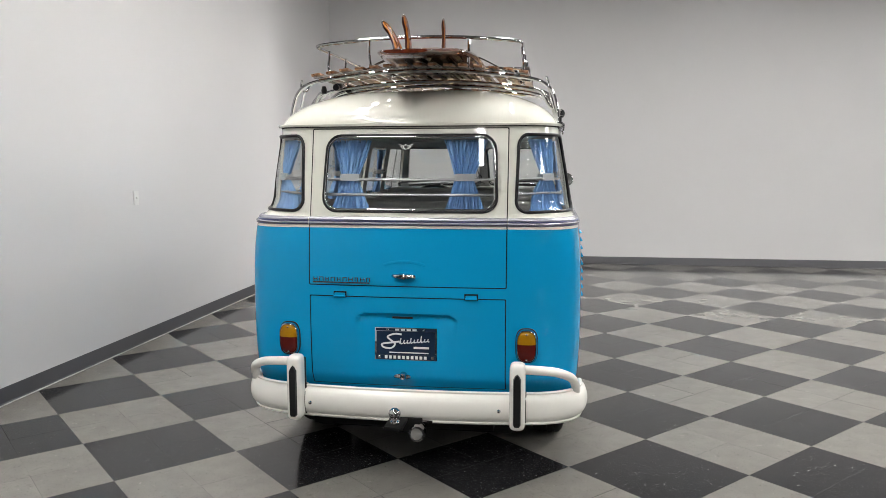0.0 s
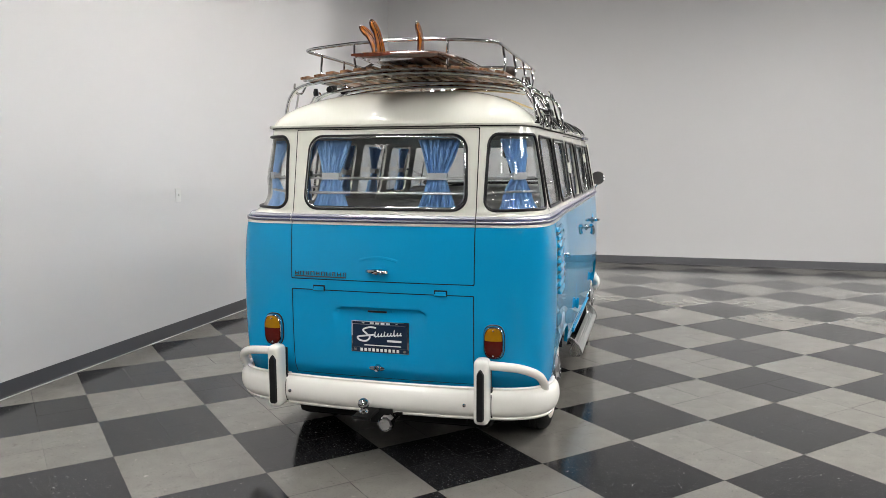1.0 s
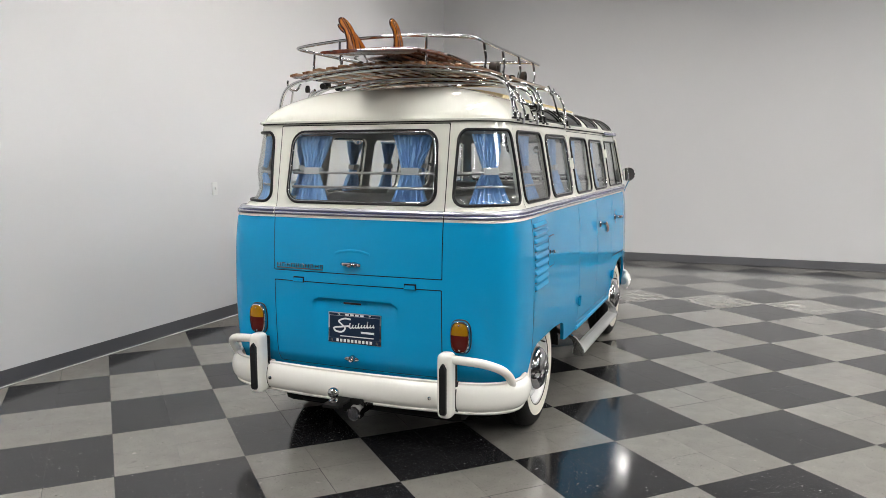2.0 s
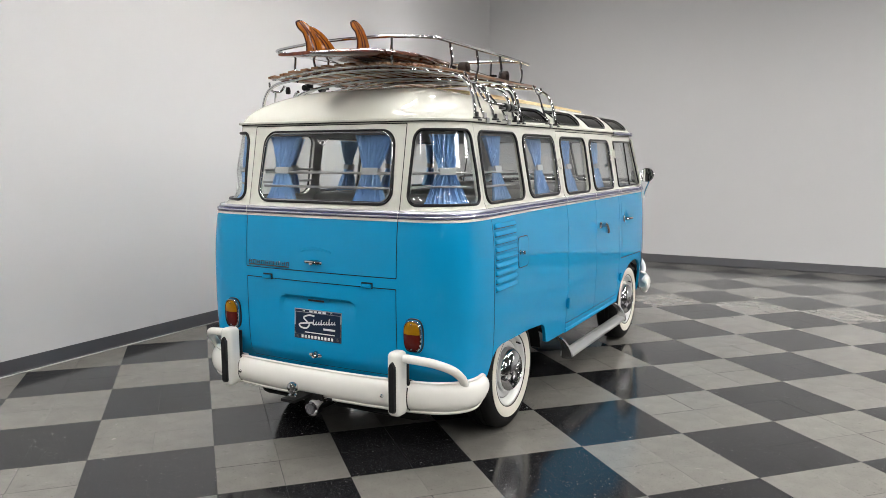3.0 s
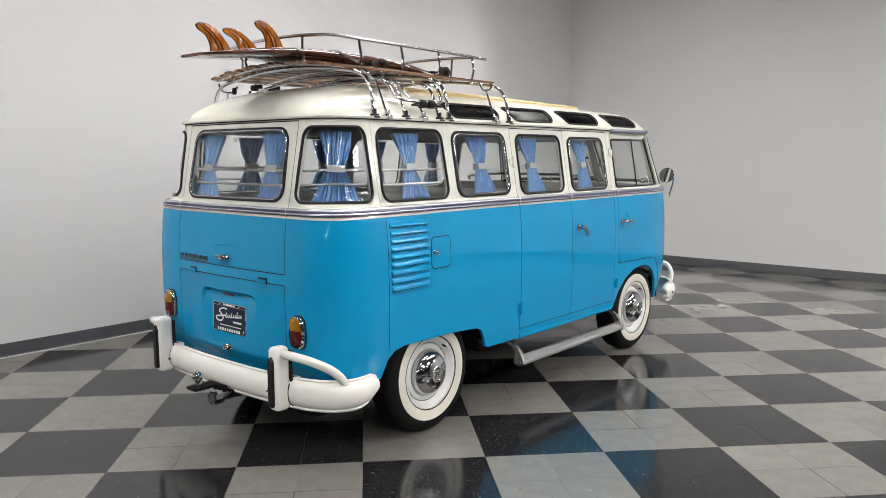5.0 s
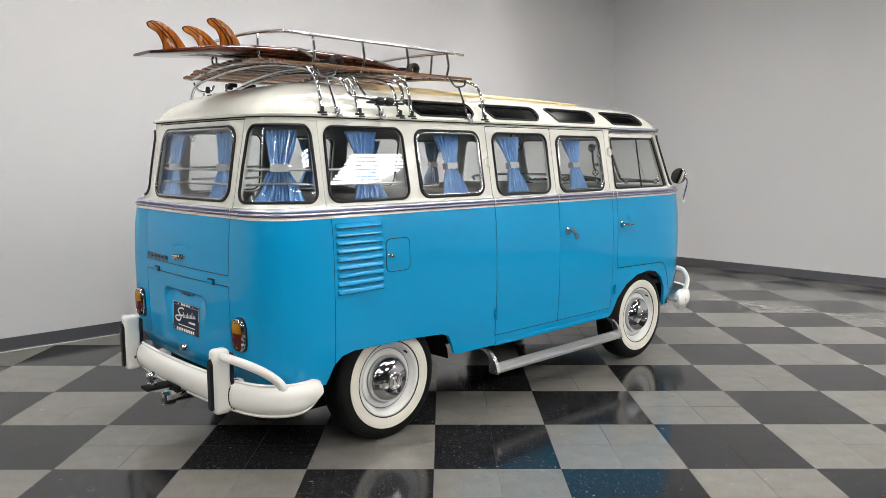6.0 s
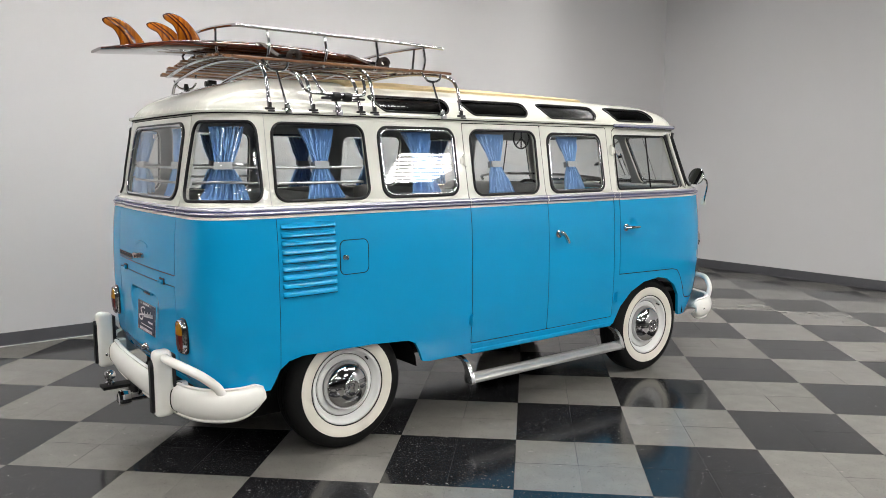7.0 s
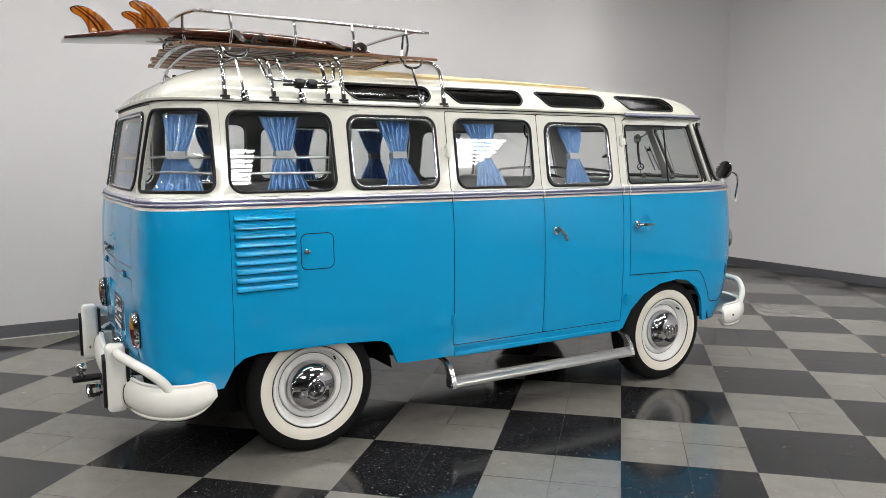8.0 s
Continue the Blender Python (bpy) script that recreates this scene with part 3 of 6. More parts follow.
def lid_relief(u, z):
    """The number-plate hollow pressed into the engine lid, with a sharp brow."""
    top = 0.795 - 9.0 * np.clip(np.abs(u) - 0.190, 0, 1) ** 2
    brow = np.clip((top - z) / 0.012, 0, 1)
    side = np.clip((0.246 - np.abs(u)) / 0.030, 0, 1)
    wide = np.clip((0.240 - np.abs(u)) / 0.090, 0, 1)
    fall = np.exp(-np.clip(top - z, 0, 1) / 0.032)
    low = np.clip((z - 0.53) / 0.23, 0, 1)
    return -brow * (0.030 * fall * side * side * (3 - 2 * side) + 0.016 * low * wide * wide * (3 - 2 * wide))


lid = shell("engine_lid", inset(lid_hole, GAP), [], [BLUE, BLUE, LINING], bus, "engine lid with a pressed plate recess", relief=lid_relief, step=0.010)
door_a = shell("cargo_door", cargo_a, [win[2]], body_mats, bus, split=BELT)
door_b = shell("cargo_door", cargo_b, [win[3]], body_mats, bus, split=BELT)


def handle_dish(u, z):
    """The shallow round hollow pressed in behind the cab door's handle."""
    d = np.hypot(u - Y(2.118), z - 1.024) / 0.056
    return -0.013 * np.clip(1 - d * d, 0, 1) ** 1.5


door_c = shell("cab_door", inset(cab_door_hole, GAP), [cab], body_mats, bus, split=BELT, relief=handle_dish, step=0.016)

for hole, who in ((hatch_hole, hatch), (lid_hole, lid), (cab_door_hole, door_c)):
    seal("door_rubber", inset(hole, GAP / 2), 0.0056, BLACK_METAL, who, -0.0066)
for panel, who in ((cargo_a, door_a), (cargo_b, door_b)):
    seal("door_rubber", inset(panel, -GAP / 2), 0.0056, BLACK_METAL, who, -0.0068)

# lower seam of the cab door, which steps round the wheel arch
cab_seam = [p for p in dense(cab_door_hole, 0.02) if p[1] < 0.72]
part("door_gap", sweep_bm(on_skin(cab_seam, 0.0006), [(-0.0022, -0.0008), (0.0022, -0.0008), (0.0022, 0.0008), (-0.0022, 0.0008)], up=(0.97, 0, 0.2)), BLACK_METAL, door_c)

# ---- glazing ----


def window(loop, parent, bead=0.011, chrome=0.0, name="window", flat=False, tilt=0.0, yaw=0.0):
    """A pane in its rubber seal. A flat pane may sit a little askew in its frame."""
    edge = np.array(loop)
    rim = skin(edge[:, 0], edge[:, 1])
    lean, base = np.polyfit(rim[:, 2], rim[:, 0], 1)
    middle = rim[:, 1].mean()

    def plane(u, z):
        p = skin(u, z)
        return np.stack([base + (lean + tilt) * z - tilt * 1.44 - yaw * (p[..., 1] - middle), p[..., 1], p[..., 2]], axis=-1)

    pane = shell(name, loop, [], [GLASS], parent, f=plane if flat else skin, thick=0.004, out=-0.006, step=0.04)
    pane.visible_shadow = False
    seal("rubber_seal", loop, bead, RUBBER, pane, 0.003)
    if chrome:
        seal("chrome_frame", inset(loop, chrome), 0.0058, CHROME, pane, 0.004, "chrome window frame")
    return pane


window(rear, bus, 0.0055, 0.009)
for loop, ch, tilt, yaw in zip(win, (0.0, 0.011, 0.0, 0.011), (0.0, 0.0, 0.015, 0.0), (0.0, 0.0, 0.020, 0.0)):
    window(loop, bus, 0.0070, ch, flat=True, tilt=tilt, yaw=yaw)
    window(mirrored(loop), bus, 0.0070, ch, flat=True)
window(corner, bus, 0.0076)
window(mirrored(corner), bus, 0.0076)
window(cab, bus, 0.0055)
window(mirrored(cab), bus, 0.0055)
window(WINDSCREEN, bus, 0.010, 0.014)
window(mirrored(WINDSCREEN), bus, 0.010, 0.014)

# ---- roof ----
SKYLIGHTS = [(Y(0.200), Y(0.700)), (Y(0.785), Y(1.285)), (Y(1.388), Y(1.885)), (Y(1.998), Y(2.485))]


def sky_loop(u0, u1):
    return rounded(u0, u1, 0.862, 0.990, 0.042, 0.046, -0.012)


sky = [sky_loop(*s) for s in SKYLIGHTS]
roof_loop = [(0.0, 0.004), (RUN_NOSE, 0.004), (RUN_NOSE, 1.0), (0.0, 1.0)]
shell("roof", roof_loop, sky, [CREAM, CREAM, LINING], bus, "cream domed roof with small skylights", f=roof_skin, thick=0.014, step=0.03, spacing=(0.04, 0.02))
shell("roof", mirrored(roof_loop), [mirrored(s) for s in sky], [CREAM, CREAM, LINING], bus, f=roof_skin, thick=0.014, step=0.03, spacing=(0.04, 0.02))


def sky_bead(loop, parent):
    l = dense(loop, 0.012)
    pts = on_skin(l, 0.003, roof_skin)
    part("rubber_seal", sweep_bm(pts, circle(0.0055, 8), True), RUBBER, parent)


for s in sky:
    for loop in (s, mirrored(s)):
        pane = shell("skylight", loop, [], [DARK_GLASS], bus, f=roof_skin, thick=0.004, out=-0.004, step=0.03)
        sky_bead(loop, pane)

# rain gutter all round, and the painted strip over the cab
for s in (1, -1):
    us = np.arange(0.0, RUN_NOSE + 0.001, 0.03) * s
    edge = skin(us, np.full_like(us, 1.683))
    nn = surface_normals(skin, us, np.full_like(us, 1.683))
    nn[:, 2] = 0
    nn /= np.linalg.norm(nn, axis=1, keepdims=True)
    pts = [Vector(v) for v in edge + nn * 0.006]
    sec = [(-0.010, -0.006), (0.012, -0.006), (0.016, 0.004), (0.012, 0.008), (0.004, 0.002), (-0.010, 0.002)]
    sec = [(s * x, y) for x, y in sec]
    part("rain_gutter", sweep_bm(pts, sec, up=(0, 0, 1)), CREAM, bus)
    # thin black strip below the gutter, in place of the shadow it casts
    part("gutter_seam", sweep_bm([p + Vector((0, 0, -0.0085)) - Vector(n) * 0.004 for p, n in zip(pts, nn)], [(-0.004, -0.0022), (0.004, -0.0022), (0.004, 0.0022), (-0.004, 0.0022)], up=(0, 0, 1)), BLACK_METAL, bus)
    us = np.arange(Y(2.0), Y(3.0), 0.03) * s
    edge = skin(us, np.full_like(us, 1.672))
    nn = surface_normals(skin, us, np.full_like(us, 1.672))
    pts = [Vector(v) for v in edge + nn * 0.022]
    part("visor_trim", sweep_bm(pts, [(-0.006, -0.003), (0.006, -0.003), (0.006, 0.011), (-0.006, 0.011)], up=(0, 0, 1)), STRIPE_PALE, bus, "pale anodised drip strip")
    part("visor_line", sweep_bm(pts, [(-0.0065, -0.008), (0.0065, -0.008), (0.0065, -0.0035), (-0.0065, -0.0035)], up=(0, 0, 1)), STRIPE_BLUE, bus, "navy drip line")
    pts = [Vector(v) for v in edge + nn * 0.024 + np.array([0, 0, -0.014])]
    part("visor_bead", tube_bm(pts, 0.005, 8), CHROME, bus, "chrome bead")

# ---- belt trim ----
for z0, z1, proud, mat, lab in ((1.2325, 1.247, 0.011, STRIPE_PALE, "pale anodised belt strip"), (1.2270, 1.2320, 0.008, STRIPE_BLUE, "navy belt stripe"), (1.2165, 1.2265, 0.012, STRIPE_PALE, "pale anodised belt strip"), (1.2120, 1.2160, 0.007, STRIPE_BLUE, "navy belt stripe"),
                           (1.1985, 1.2010, 0.0025, CREAM, "thin cream belt line")):
    for a, b in ((-0.4715, 0.4715), (0.4765, Y(0.749)), (Y(0.755), Y(1.341)), (Y(1.349), Y(1.938)), (Y(1.943), Y(1.989)), (Y(1.995), RUN_NOSE)):
        strip("belt_strip", a, b, z0, z1, proud, mat, bus, lab)
    strip("belt_strip", -RUN_NOSE, -0.4765, z0, z1, proud, mat, bus, lab)

# ---- tail: lamps, handles, plate, bumper, hitch ----


def skin_frame(u, z):
    """Place, outward normal and the two directions along the skin at a run and height."""
    p = Vector(skin(np.array([u]), np.array([z]))[0])
    n = Vector(surface_normals(skin, np.array([u]), np.array([z]))[0])
    up = (Vector((0, 0, 1)) - n * n.z).normalized()
    side = up.cross(n)
    return p, n, up, side


def skin_matrix(u, z, out=0.0):
    """A pose on the skin: x along it, y up it, z outwards."""
    p, n, up, side = skin_frame(u, z)
    m = Matrix((side, up, n)).transposed().to_4x4()
    m.translation = p + n * out
    return m


def oval_loft(profile, rx, ry, power=2.4, steps=48, matrix=None):
    """A domed oval: profile of (scale, height)."""
    bm = bmesh.new()
    rings = []
    for k, h in profile:
        ring = []
        for i in range(steps):
            a = 2 * math.pi * i / steps
            c, s = math.cos(a), math.sin(a)
            r = (abs(c) ** power + abs(s) ** power) ** (-1 / power)
            ring.append(bm.verts.new((rx * r * c * k if k <= 1 else (rx + (k - 1)) * r * c, ry * r * s * k if k <= 1 else (ry + (k - 1)) * r * s, h)))
        rings.append(ring)
    for a, b in zip(rings, rings[1:]):
        for i in range(steps):
            bm.faces.new((a[i], a[(i + 1) % steps], b[(i + 1) % steps], b[i]))
    bm.faces.new(rings[0])
    bm.faces.new(rings[-1])
    if matrix is not None:
        bmesh.ops.transform(bm, matrix=matrix, verts=bm.verts)
    return bm


def moved(bm, m):
    bmesh.ops.transform(bm, matrix=m, verts=bm.verts)
    return bm


for s in (1, -1):
    m = skin_matrix(s * (0.556 if s > 0 else 0.562), 0.659, 0.0)
    lamp = part("tail_lamp", oval_loft([(1.006, -0.01), (1.006, 0.004), (1.003, 0.007), (0.9, 0.008)], 0.047, 0.0785, 3.0, matrix=m), RUBBER, bus, "oval amber and red tail lamp in a chrome ring")
    part("bezel", oval_loft([(1.004, 0.004), (1.004, 0.016), (1.0, 0.022), (0.965, 0.025), (0.93, 0.019)], 0.046, 0.0765, 3.0, matrix=m), CHROME, lamp, "chrome ring")
    for name, mat, keep in (("red_lens", RED, -1), ("amber_lens", AMBER, 1)):
        bm = oval_loft([(0.94, 0.010), (0.93, 0.018), (0.87, 0.025), (0.70, 0.029), (0.4, 0.033), (0.02, 0.034)], 0.046, 0.0765, 3.0)
        bmesh.ops.bisect_plane(bm, geom=bm.verts[:] + bm.edges[:] + bm.faces[:], plane_co=(0, 0.012, 0), plane_no=(0, 1, 0), clear_outer=keep < 0, clear_inner=keep > 0)
        part(name, moved(bm, m), mat, lamp)
    for dy in (0.060, -0.060):
        part("screw", lathe_bm([(0.004, 0.024), (0.004, 0.030), (0.0, 0.031)], (0, dy, 0), "z", 12), CHROME, lamp).matrix_local = m

# tailgate handle with its pressed eyebrow
m = skin_matrix(-0.005, 0.976, 0.0)
handle = part("tailgate_handle", moved(oval_loft([(1.0, 0.0), (1.0, 0.006), (0.85, 0.010)], 0.042, 0.014), m), CHROME, hatch, "chrome push handle")
part("grip", moved(join_bm(sweep_bm(smooth_line([(-0.052, 0.002, 0.012), (-0.03, 0.004, 0.030), (0, 0.005, 0.034), (0.03, 0.004, 0.030), (0.05, 0.0, 0.012)], 5), circle(0.009, 8)),
                           lathe_bm([(0.0, 0.0), (0.013, 0.0), (0.013, 0.036), (0.010, 0.041), (0.0, 0.042)], (0.004, 0, 0), "z", 20)), m), CHROME, handle)
brow = [(0.098 * t, 1.044 - 0.016 * t * t) for t in np.linspace(-1, 1, 25)]
pts = on_skin([(u - 0.005, z) for u, z in brow], -0.001)
part("pressed_brow", sweep_bm(pts, [(0.0075 * math.cos(a), 0.0045 * math.sin(a)) for a in np.linspace(0, 2 * math.pi, 9)[:-1]], up=(0, -1, 0.1)), BLUE, hatch)
# script badge, as plain raised bars
for i in range(10):
    u = -0.440 + 0.029 * i
    m = skin_matrix(u, 0.955, 0.003)
    w = (0.016, 0.019, 0.012, 0.018, 0.014)[i % 5]
    part("badge_bar", moved(join_bm(box_bm((0.004, 0.020, 0.004), (-w / 2, 0, 0), 0.001, 1), box_bm((0.004, 0.020, 0.004), (w / 2, 0, 0), 0.001, 1), box_bm((w, 0.0035, 0.004), (0, 0.0085 if i % 2 else 0.0, 0), 0.001, 1)), m), BADGE, hatch)
part("badge_bar", sweep_bm(on_skin([(u, 0.940) for u in np.linspace(-0.452, -0.172, 12)], 0.003), [(-0.0015, -0.003), (0.0015, -0.003), (0.0015, 0.003), (-0.0015, 0.003)], up=(0, 0, 1)), BADGE, hatch)
# small winged transfer on the rear glass, as plain strokes
m = skin_matrix(-0.012, 1.578, 0.0)
transfer = [tube_bm([(0.011 * math.cos(a), 0.011 * math.sin(a), 0) for a in np.linspace(0, 2 * math.pi, 19)[:-1]], 0.0016, 6, True)]
for k in (-1, 1):
    for j in range(3):
        transfer.append(tube_bm([(k * 0.012, 0.006 - 0.007 * j, 0), (k * (0.036 - 0.007 * j), 0.014 - 0.008 * j, 0)], 0.0016, 6))
part("window_transfer", moved(join_bm(*transfer), m), PLATE_WHITE, hatch, "small white winged transfer on the glass")
# lid hinges and latch
for u in (-0.318, 0.310):
    m = skin_matrix(u, 0.884, 0.005)
    part("hinge_gasket", moved(box_bm((0.064, 0.030, 0.004), (0, -0.001, -0.003), 0.001, 1), m), BLACK_METAL, bus)
    part("hinge", moved(join_bm(box_bm((0.052, 0.015, 0.010), (0, 0.000, 0.002), 0.003, 2), tube_bm([(-0.028, -0.008, 0.006), (0.028, -0.008, 0.006)], 0.005, 8)), m), BLUE, bus)
m = skin_matrix(-0.02, 0.492, 0.0)
latch = part("lid_latch", moved(join_bm(oval_loft([(1.0, 0.0), (1.0, 0.004), (0.7, 0.008)], 0.040, 0.012), lathe_bm([(0.0, 0.0), (0.018, 0.0), (0.016, 0.020), (0.010, 0.030), (0.0, 0.031)], (0.006, 0.006, 0), "z", 20),
                                        box_bm((0.010, 0.030, 0.012), (0.006, 0.012, 0.026), 0.003)), m), CHROME, lid, "chrome latch")
# lamp over the plate
m = skin_matrix(-0.020, 0.778, -0.046)
part("plate_lamp", moved(box_bm((0.160, 0.016, 0.040), (0, 0, 0.0), 0.005), m), BLUE, lid, "plate lamp housing")
part("plate_lamp_lens", moved(box_bm((0.100, 0.010, 0.006), (0.0, -0.005, 0.020), 0.002), m), RUBBER, lid)

# dealer plate
plate_m = Matrix.Translation((-0.010, -0.766, 0.649)) @ Matrix.Rotation(radians(87), 4, "X")
plate = part("license_plate", moved(box_bm((0.300, 0.156, 0.006), (0, 0, 0), 0.002), plate_m), CHROME, bus, "navy dealer plate with white lettering bars in a chrome frame")


def plate_bar(name, x, y, w, h, mat, turn=0.0):
    part(name, moved(box_bm((w, h, 0.002), (x, y, 0.0048), 0.0006, 1, Matrix.Rotation(radians(turn), 4, "Z")), plate_m), mat, plate)


part("plate_field", moved(box_bm((0.284, 0.112, 0.002), (0, 0.004, 0.0030), 0.0006, 1), plate_m), PLATE_BLUE, plate)
part("plate_band", moved(box_bm((0.290, 0.022, 0.002), (0, -0.064, 0.0032), 0.0006, 1), plate_m), PLATE_BLUE, plate)
part("plate_band", moved(box_bm((0.290, 0.012, 0.002), (0, 0.068, 0.0032), 0.0006, 1), plate_m), PLATE_BLUE, plate)
for k in range(4):
    plate_bar("letter_bar", -0.042 + 0.028 * k, 0.068, 0.020, 0.009, PLATE_WHITE)
for k in (-1, 1):
    plate_bar("letter_bar", k * 0.085, 0.068, 0.006, 0.006, PLATE_WHITE)
for k in range(10):
    plate_bar("letter_bar", -0.095 + 0.021 * k, -0.064, 0.013, 0.015, PLATE_WHITE)
for k in range(2):
    plate_bar("letter_bar", (-0.128, 0.128)[k], -0.064, 0.012, 0.012, CHROME)
big = smooth_line([(-0.020, 0.046, 0), (-0.055, 0.048, 0), (-0.088, 0.034, 0), (-0.070, 0.016, 0), (-0.052, 0.0, 0), (-0.070, -0.020, 0), (-0.105, -0.018, 0), (-0.115, -0.002, 0), (-0.070, 0.006, 0), (-0.030, 0.012, 0)], 5)
part("script_stroke", moved(sweep_bm([Vector((p.x, p.y, 0.0045)) for p in big], [(-0.0042, -0.001), (0.0042, -0.001), (0.0042, 0.001), (-0.0042, 0.001)], up=(0, 0, 1)), plate_m), PLATE_WHITE, plate)
small = []
for k in range(9):
    x, tall = -0.030 + 0.0165 * k, (0.026, 0.016, 0.015, 0.024, 0.015, 0.016, 0.030, 0.015, 0.014)[k]
    base = 0.0005 + 0.0016 * k
    small += [(x, base + 0.002, 0), (x + 0.0075, base + tall, 0), (x + 0.0045, base + tall * 0.75, 0), (x + 0.0065, base, 0), (x + 0.0115, base + 0.003, 0)]
part("script_stroke", moved(sweep_bm([Vector((p.x, p.y, 0.0045)) for p in smooth_line(small, 3)], [(-0.0021, -0.001), (0.0021, -0.001), (0.0021, 0.001), (-0.0021, 0.001)], up=(0, 0, 1)), plate_m), PLATE_WHITE, plate)
plate_bar("letter_bar", 0.075, -0.016, 0.074, 0.010, PLATE_WHITE)
plate_bar("letter_bar", 0.015, -0.041, 0.190, 0.005, PLATE_WHITE)
for x in (-0.09, 0.09):
    for y in (0.068,):
        part("screw", moved(lathe_bm([(0.005, 0.003), (0.005, 0.006), (0.0, 0.007)], (x, y, 0), "z", 12), plate_m), CHROME, plate)

# ---- bumpers ----


def bumper_section(sign):
    """A pressed channel: bulged face with lipped edges."""
    out = [(-0.004, 0.068), (0.008, 0.077), (0.016, 0.077), (0.022, 0.073), (0.0205, 0.065), (0.0265, 0.059), (0.035, 0.053), (0.0415, 0.043), (0.0465, 0.030), (0.0495, 0.015), (0.0505, 0.0), (0.0495, -0.015), (0.0465, -0.030), (0.0415, -0.043),
           (0.034, -0.053), (0.026, -0.059), (0.0215, -0.064), (0.0260, -0.070), (0.023, -0.077), (0.014, -0.079), (0.004, -0.078), (-0.006, -0.070),
           (-0.002, -0.062), (0.012, -0.050), (0.026, -0.036), (0.034, 0.0), (0.026, 0.036), (0.012, 0.050)]
    return [(sign * x, y) for x, y in out]


R = [(0.796, -0.520), (0.802, -0.57), (0.797, -0.645), (0.764, -0.72), (0.690, -0.778), (0.560, -0.815), (0.30, -0.842), (0.0, -0.850)]
rear_line = [Vector((x, y, 0)) for x, y in R] + [Vector((-x, y, 0)) for x, y in R[-2::-1]]
line = smooth_line(rear_line, 8)
n_line = len(line)
bm = bmesh.new()
sec = bumper_section(1)
rings = []
for i, p in enumerate(line):
    d = (line[min(n_line - 1, i + 1)] - line[max(0, i - 1)]).normalized()
    outw = Vector((-d.y, d.x, 0))
    if outw.dot(p - Vector((0, 0.2, 0))) < 0:
        outw = -outw
    ends = min(i, n_line - 1 - i)
    shrink = min(1.0, 0.10 + 0.90 * math.sin(min(1, ends / 19) * math.pi / 2))
    rings.append([bm.verts.new(p + outw * x * (0.6 + 0.4 * shrink) + Vector((0, 0, 0.376 + (y * shrink if y < 0 else y * (0.55 + 0.45 * min(1, shrink * 1.6))) + 0.012 * (1 - shrink)))) for x, y in sec])
for a, b in zip(rings, rings[1:]):
    for k in range(len(sec)):
        bm.faces.new((a[k], a[(k + 1) % len(sec)], b[(k + 1) % len(sec)], b[k]))
bm.faces.new(rings[0])
bm.faces.new(rings[-1])
rear_bumper = part("rear_bumper", bm, BUMPER, bus, "white painted rear bumper", smooth=55)
for s in (1, -1):
    part("bolt", lathe_bm([(0.007, -0.004), (0.007, 0.003), (0.0, 0.005)], (s * 0.836, -0.600, 0.352), "x", 14, s), RUBBER, rear_bumper)
for x in (-0.455, 0.440):
    part("bolt", lathe_bm([(0.009, 0.0), (0.009, 0.004), (0.005, 0.009), (0.0, 0.010)], (x, -0.894, 0.378), "y", 14, -1), CHROME, rear_bumper)
for s in (1, -1):
    over = part("overrider", join_bm(box_bm((0.072, 0.085, 0.312), (s * 0.525, -0.888, 0.452), 0.031, 6), box_bm((0.060, 0.11, 0.09), (s * 0.525, -0.830, 0.40), 0.015)), BUMPER, rear_bumper, "white upright bumper guard")
    part("rubber_backing", box_bm((0.069, 0.016, 0.270), (s * 0.525, -0.840, 0.450), 0.006), RUBBER, rear_bumper)
    bm = bmesh.new()
    prof = [(-0.018, 0.0), (-0.018, 0.105), (-0.009, 0.122), (0.0, 0.130), (0.009, 0.122), (0.018, 0.105), (0.018, -0.108), (0.012, -0.118), (-0.012, -0.118), (-0.018, -0.108)]
    A = [bm.verts.new((s * 0.525 + x, -0.928, 0.436 + z)) for x, z in prof]
    B = [bm.verts.new((s * 0.525 + x * 0.8, -0.944, 0.436 + z * 0.97)) for x, z in prof]
    for i in range(len(prof)):
        j = (i + 1) % len(prof)
        bm.faces.new((A[i], A[j], B[j], B[i]))
    bm.faces.new(B)
    bm.faces.new(A)
    part("rubber_strip", bm, RUBBER, rear_bumper, "black rubber guard strip", smooth=20)
    for gx in (-0.0345, 0.0345):
        base = -0.822 if gx < 0 else -0.813
        face = [(base - o, 0.376 + h) for o, h in ((0.0, 0.070), (0.018, 0.076), (0.030, 0.052), (0.044, 0.040), (0.051, 0.015), (0.051, -0.015), (0.044, -0.040), (0.030, -0.054), (0.016, -0.078))]
        part("gasket", tube_bm(smooth_line([(s * (0.525 + gx), y, z) for y, z in face], 4), 0.0045, 8), RUBBER, rear_bumper)
    rail = smooth_line([(s * 0.550, -0.885, 0.575), (s * 0.62, -0.880, 0.572), (s * 0.70, -0.850, 0.558), (s * 0.765, -0.790, 0.520), (s * 0.788, -0.735, 0.470), (s * 0.790, -0.705, 0.425)], 8)
    part("guard_rail", tube_bm(rail, 0.021, 14), BUMPER, rear_bumper, "white tubular guard rail")
rear_bumper.location = (0, 0.028, -0.004)

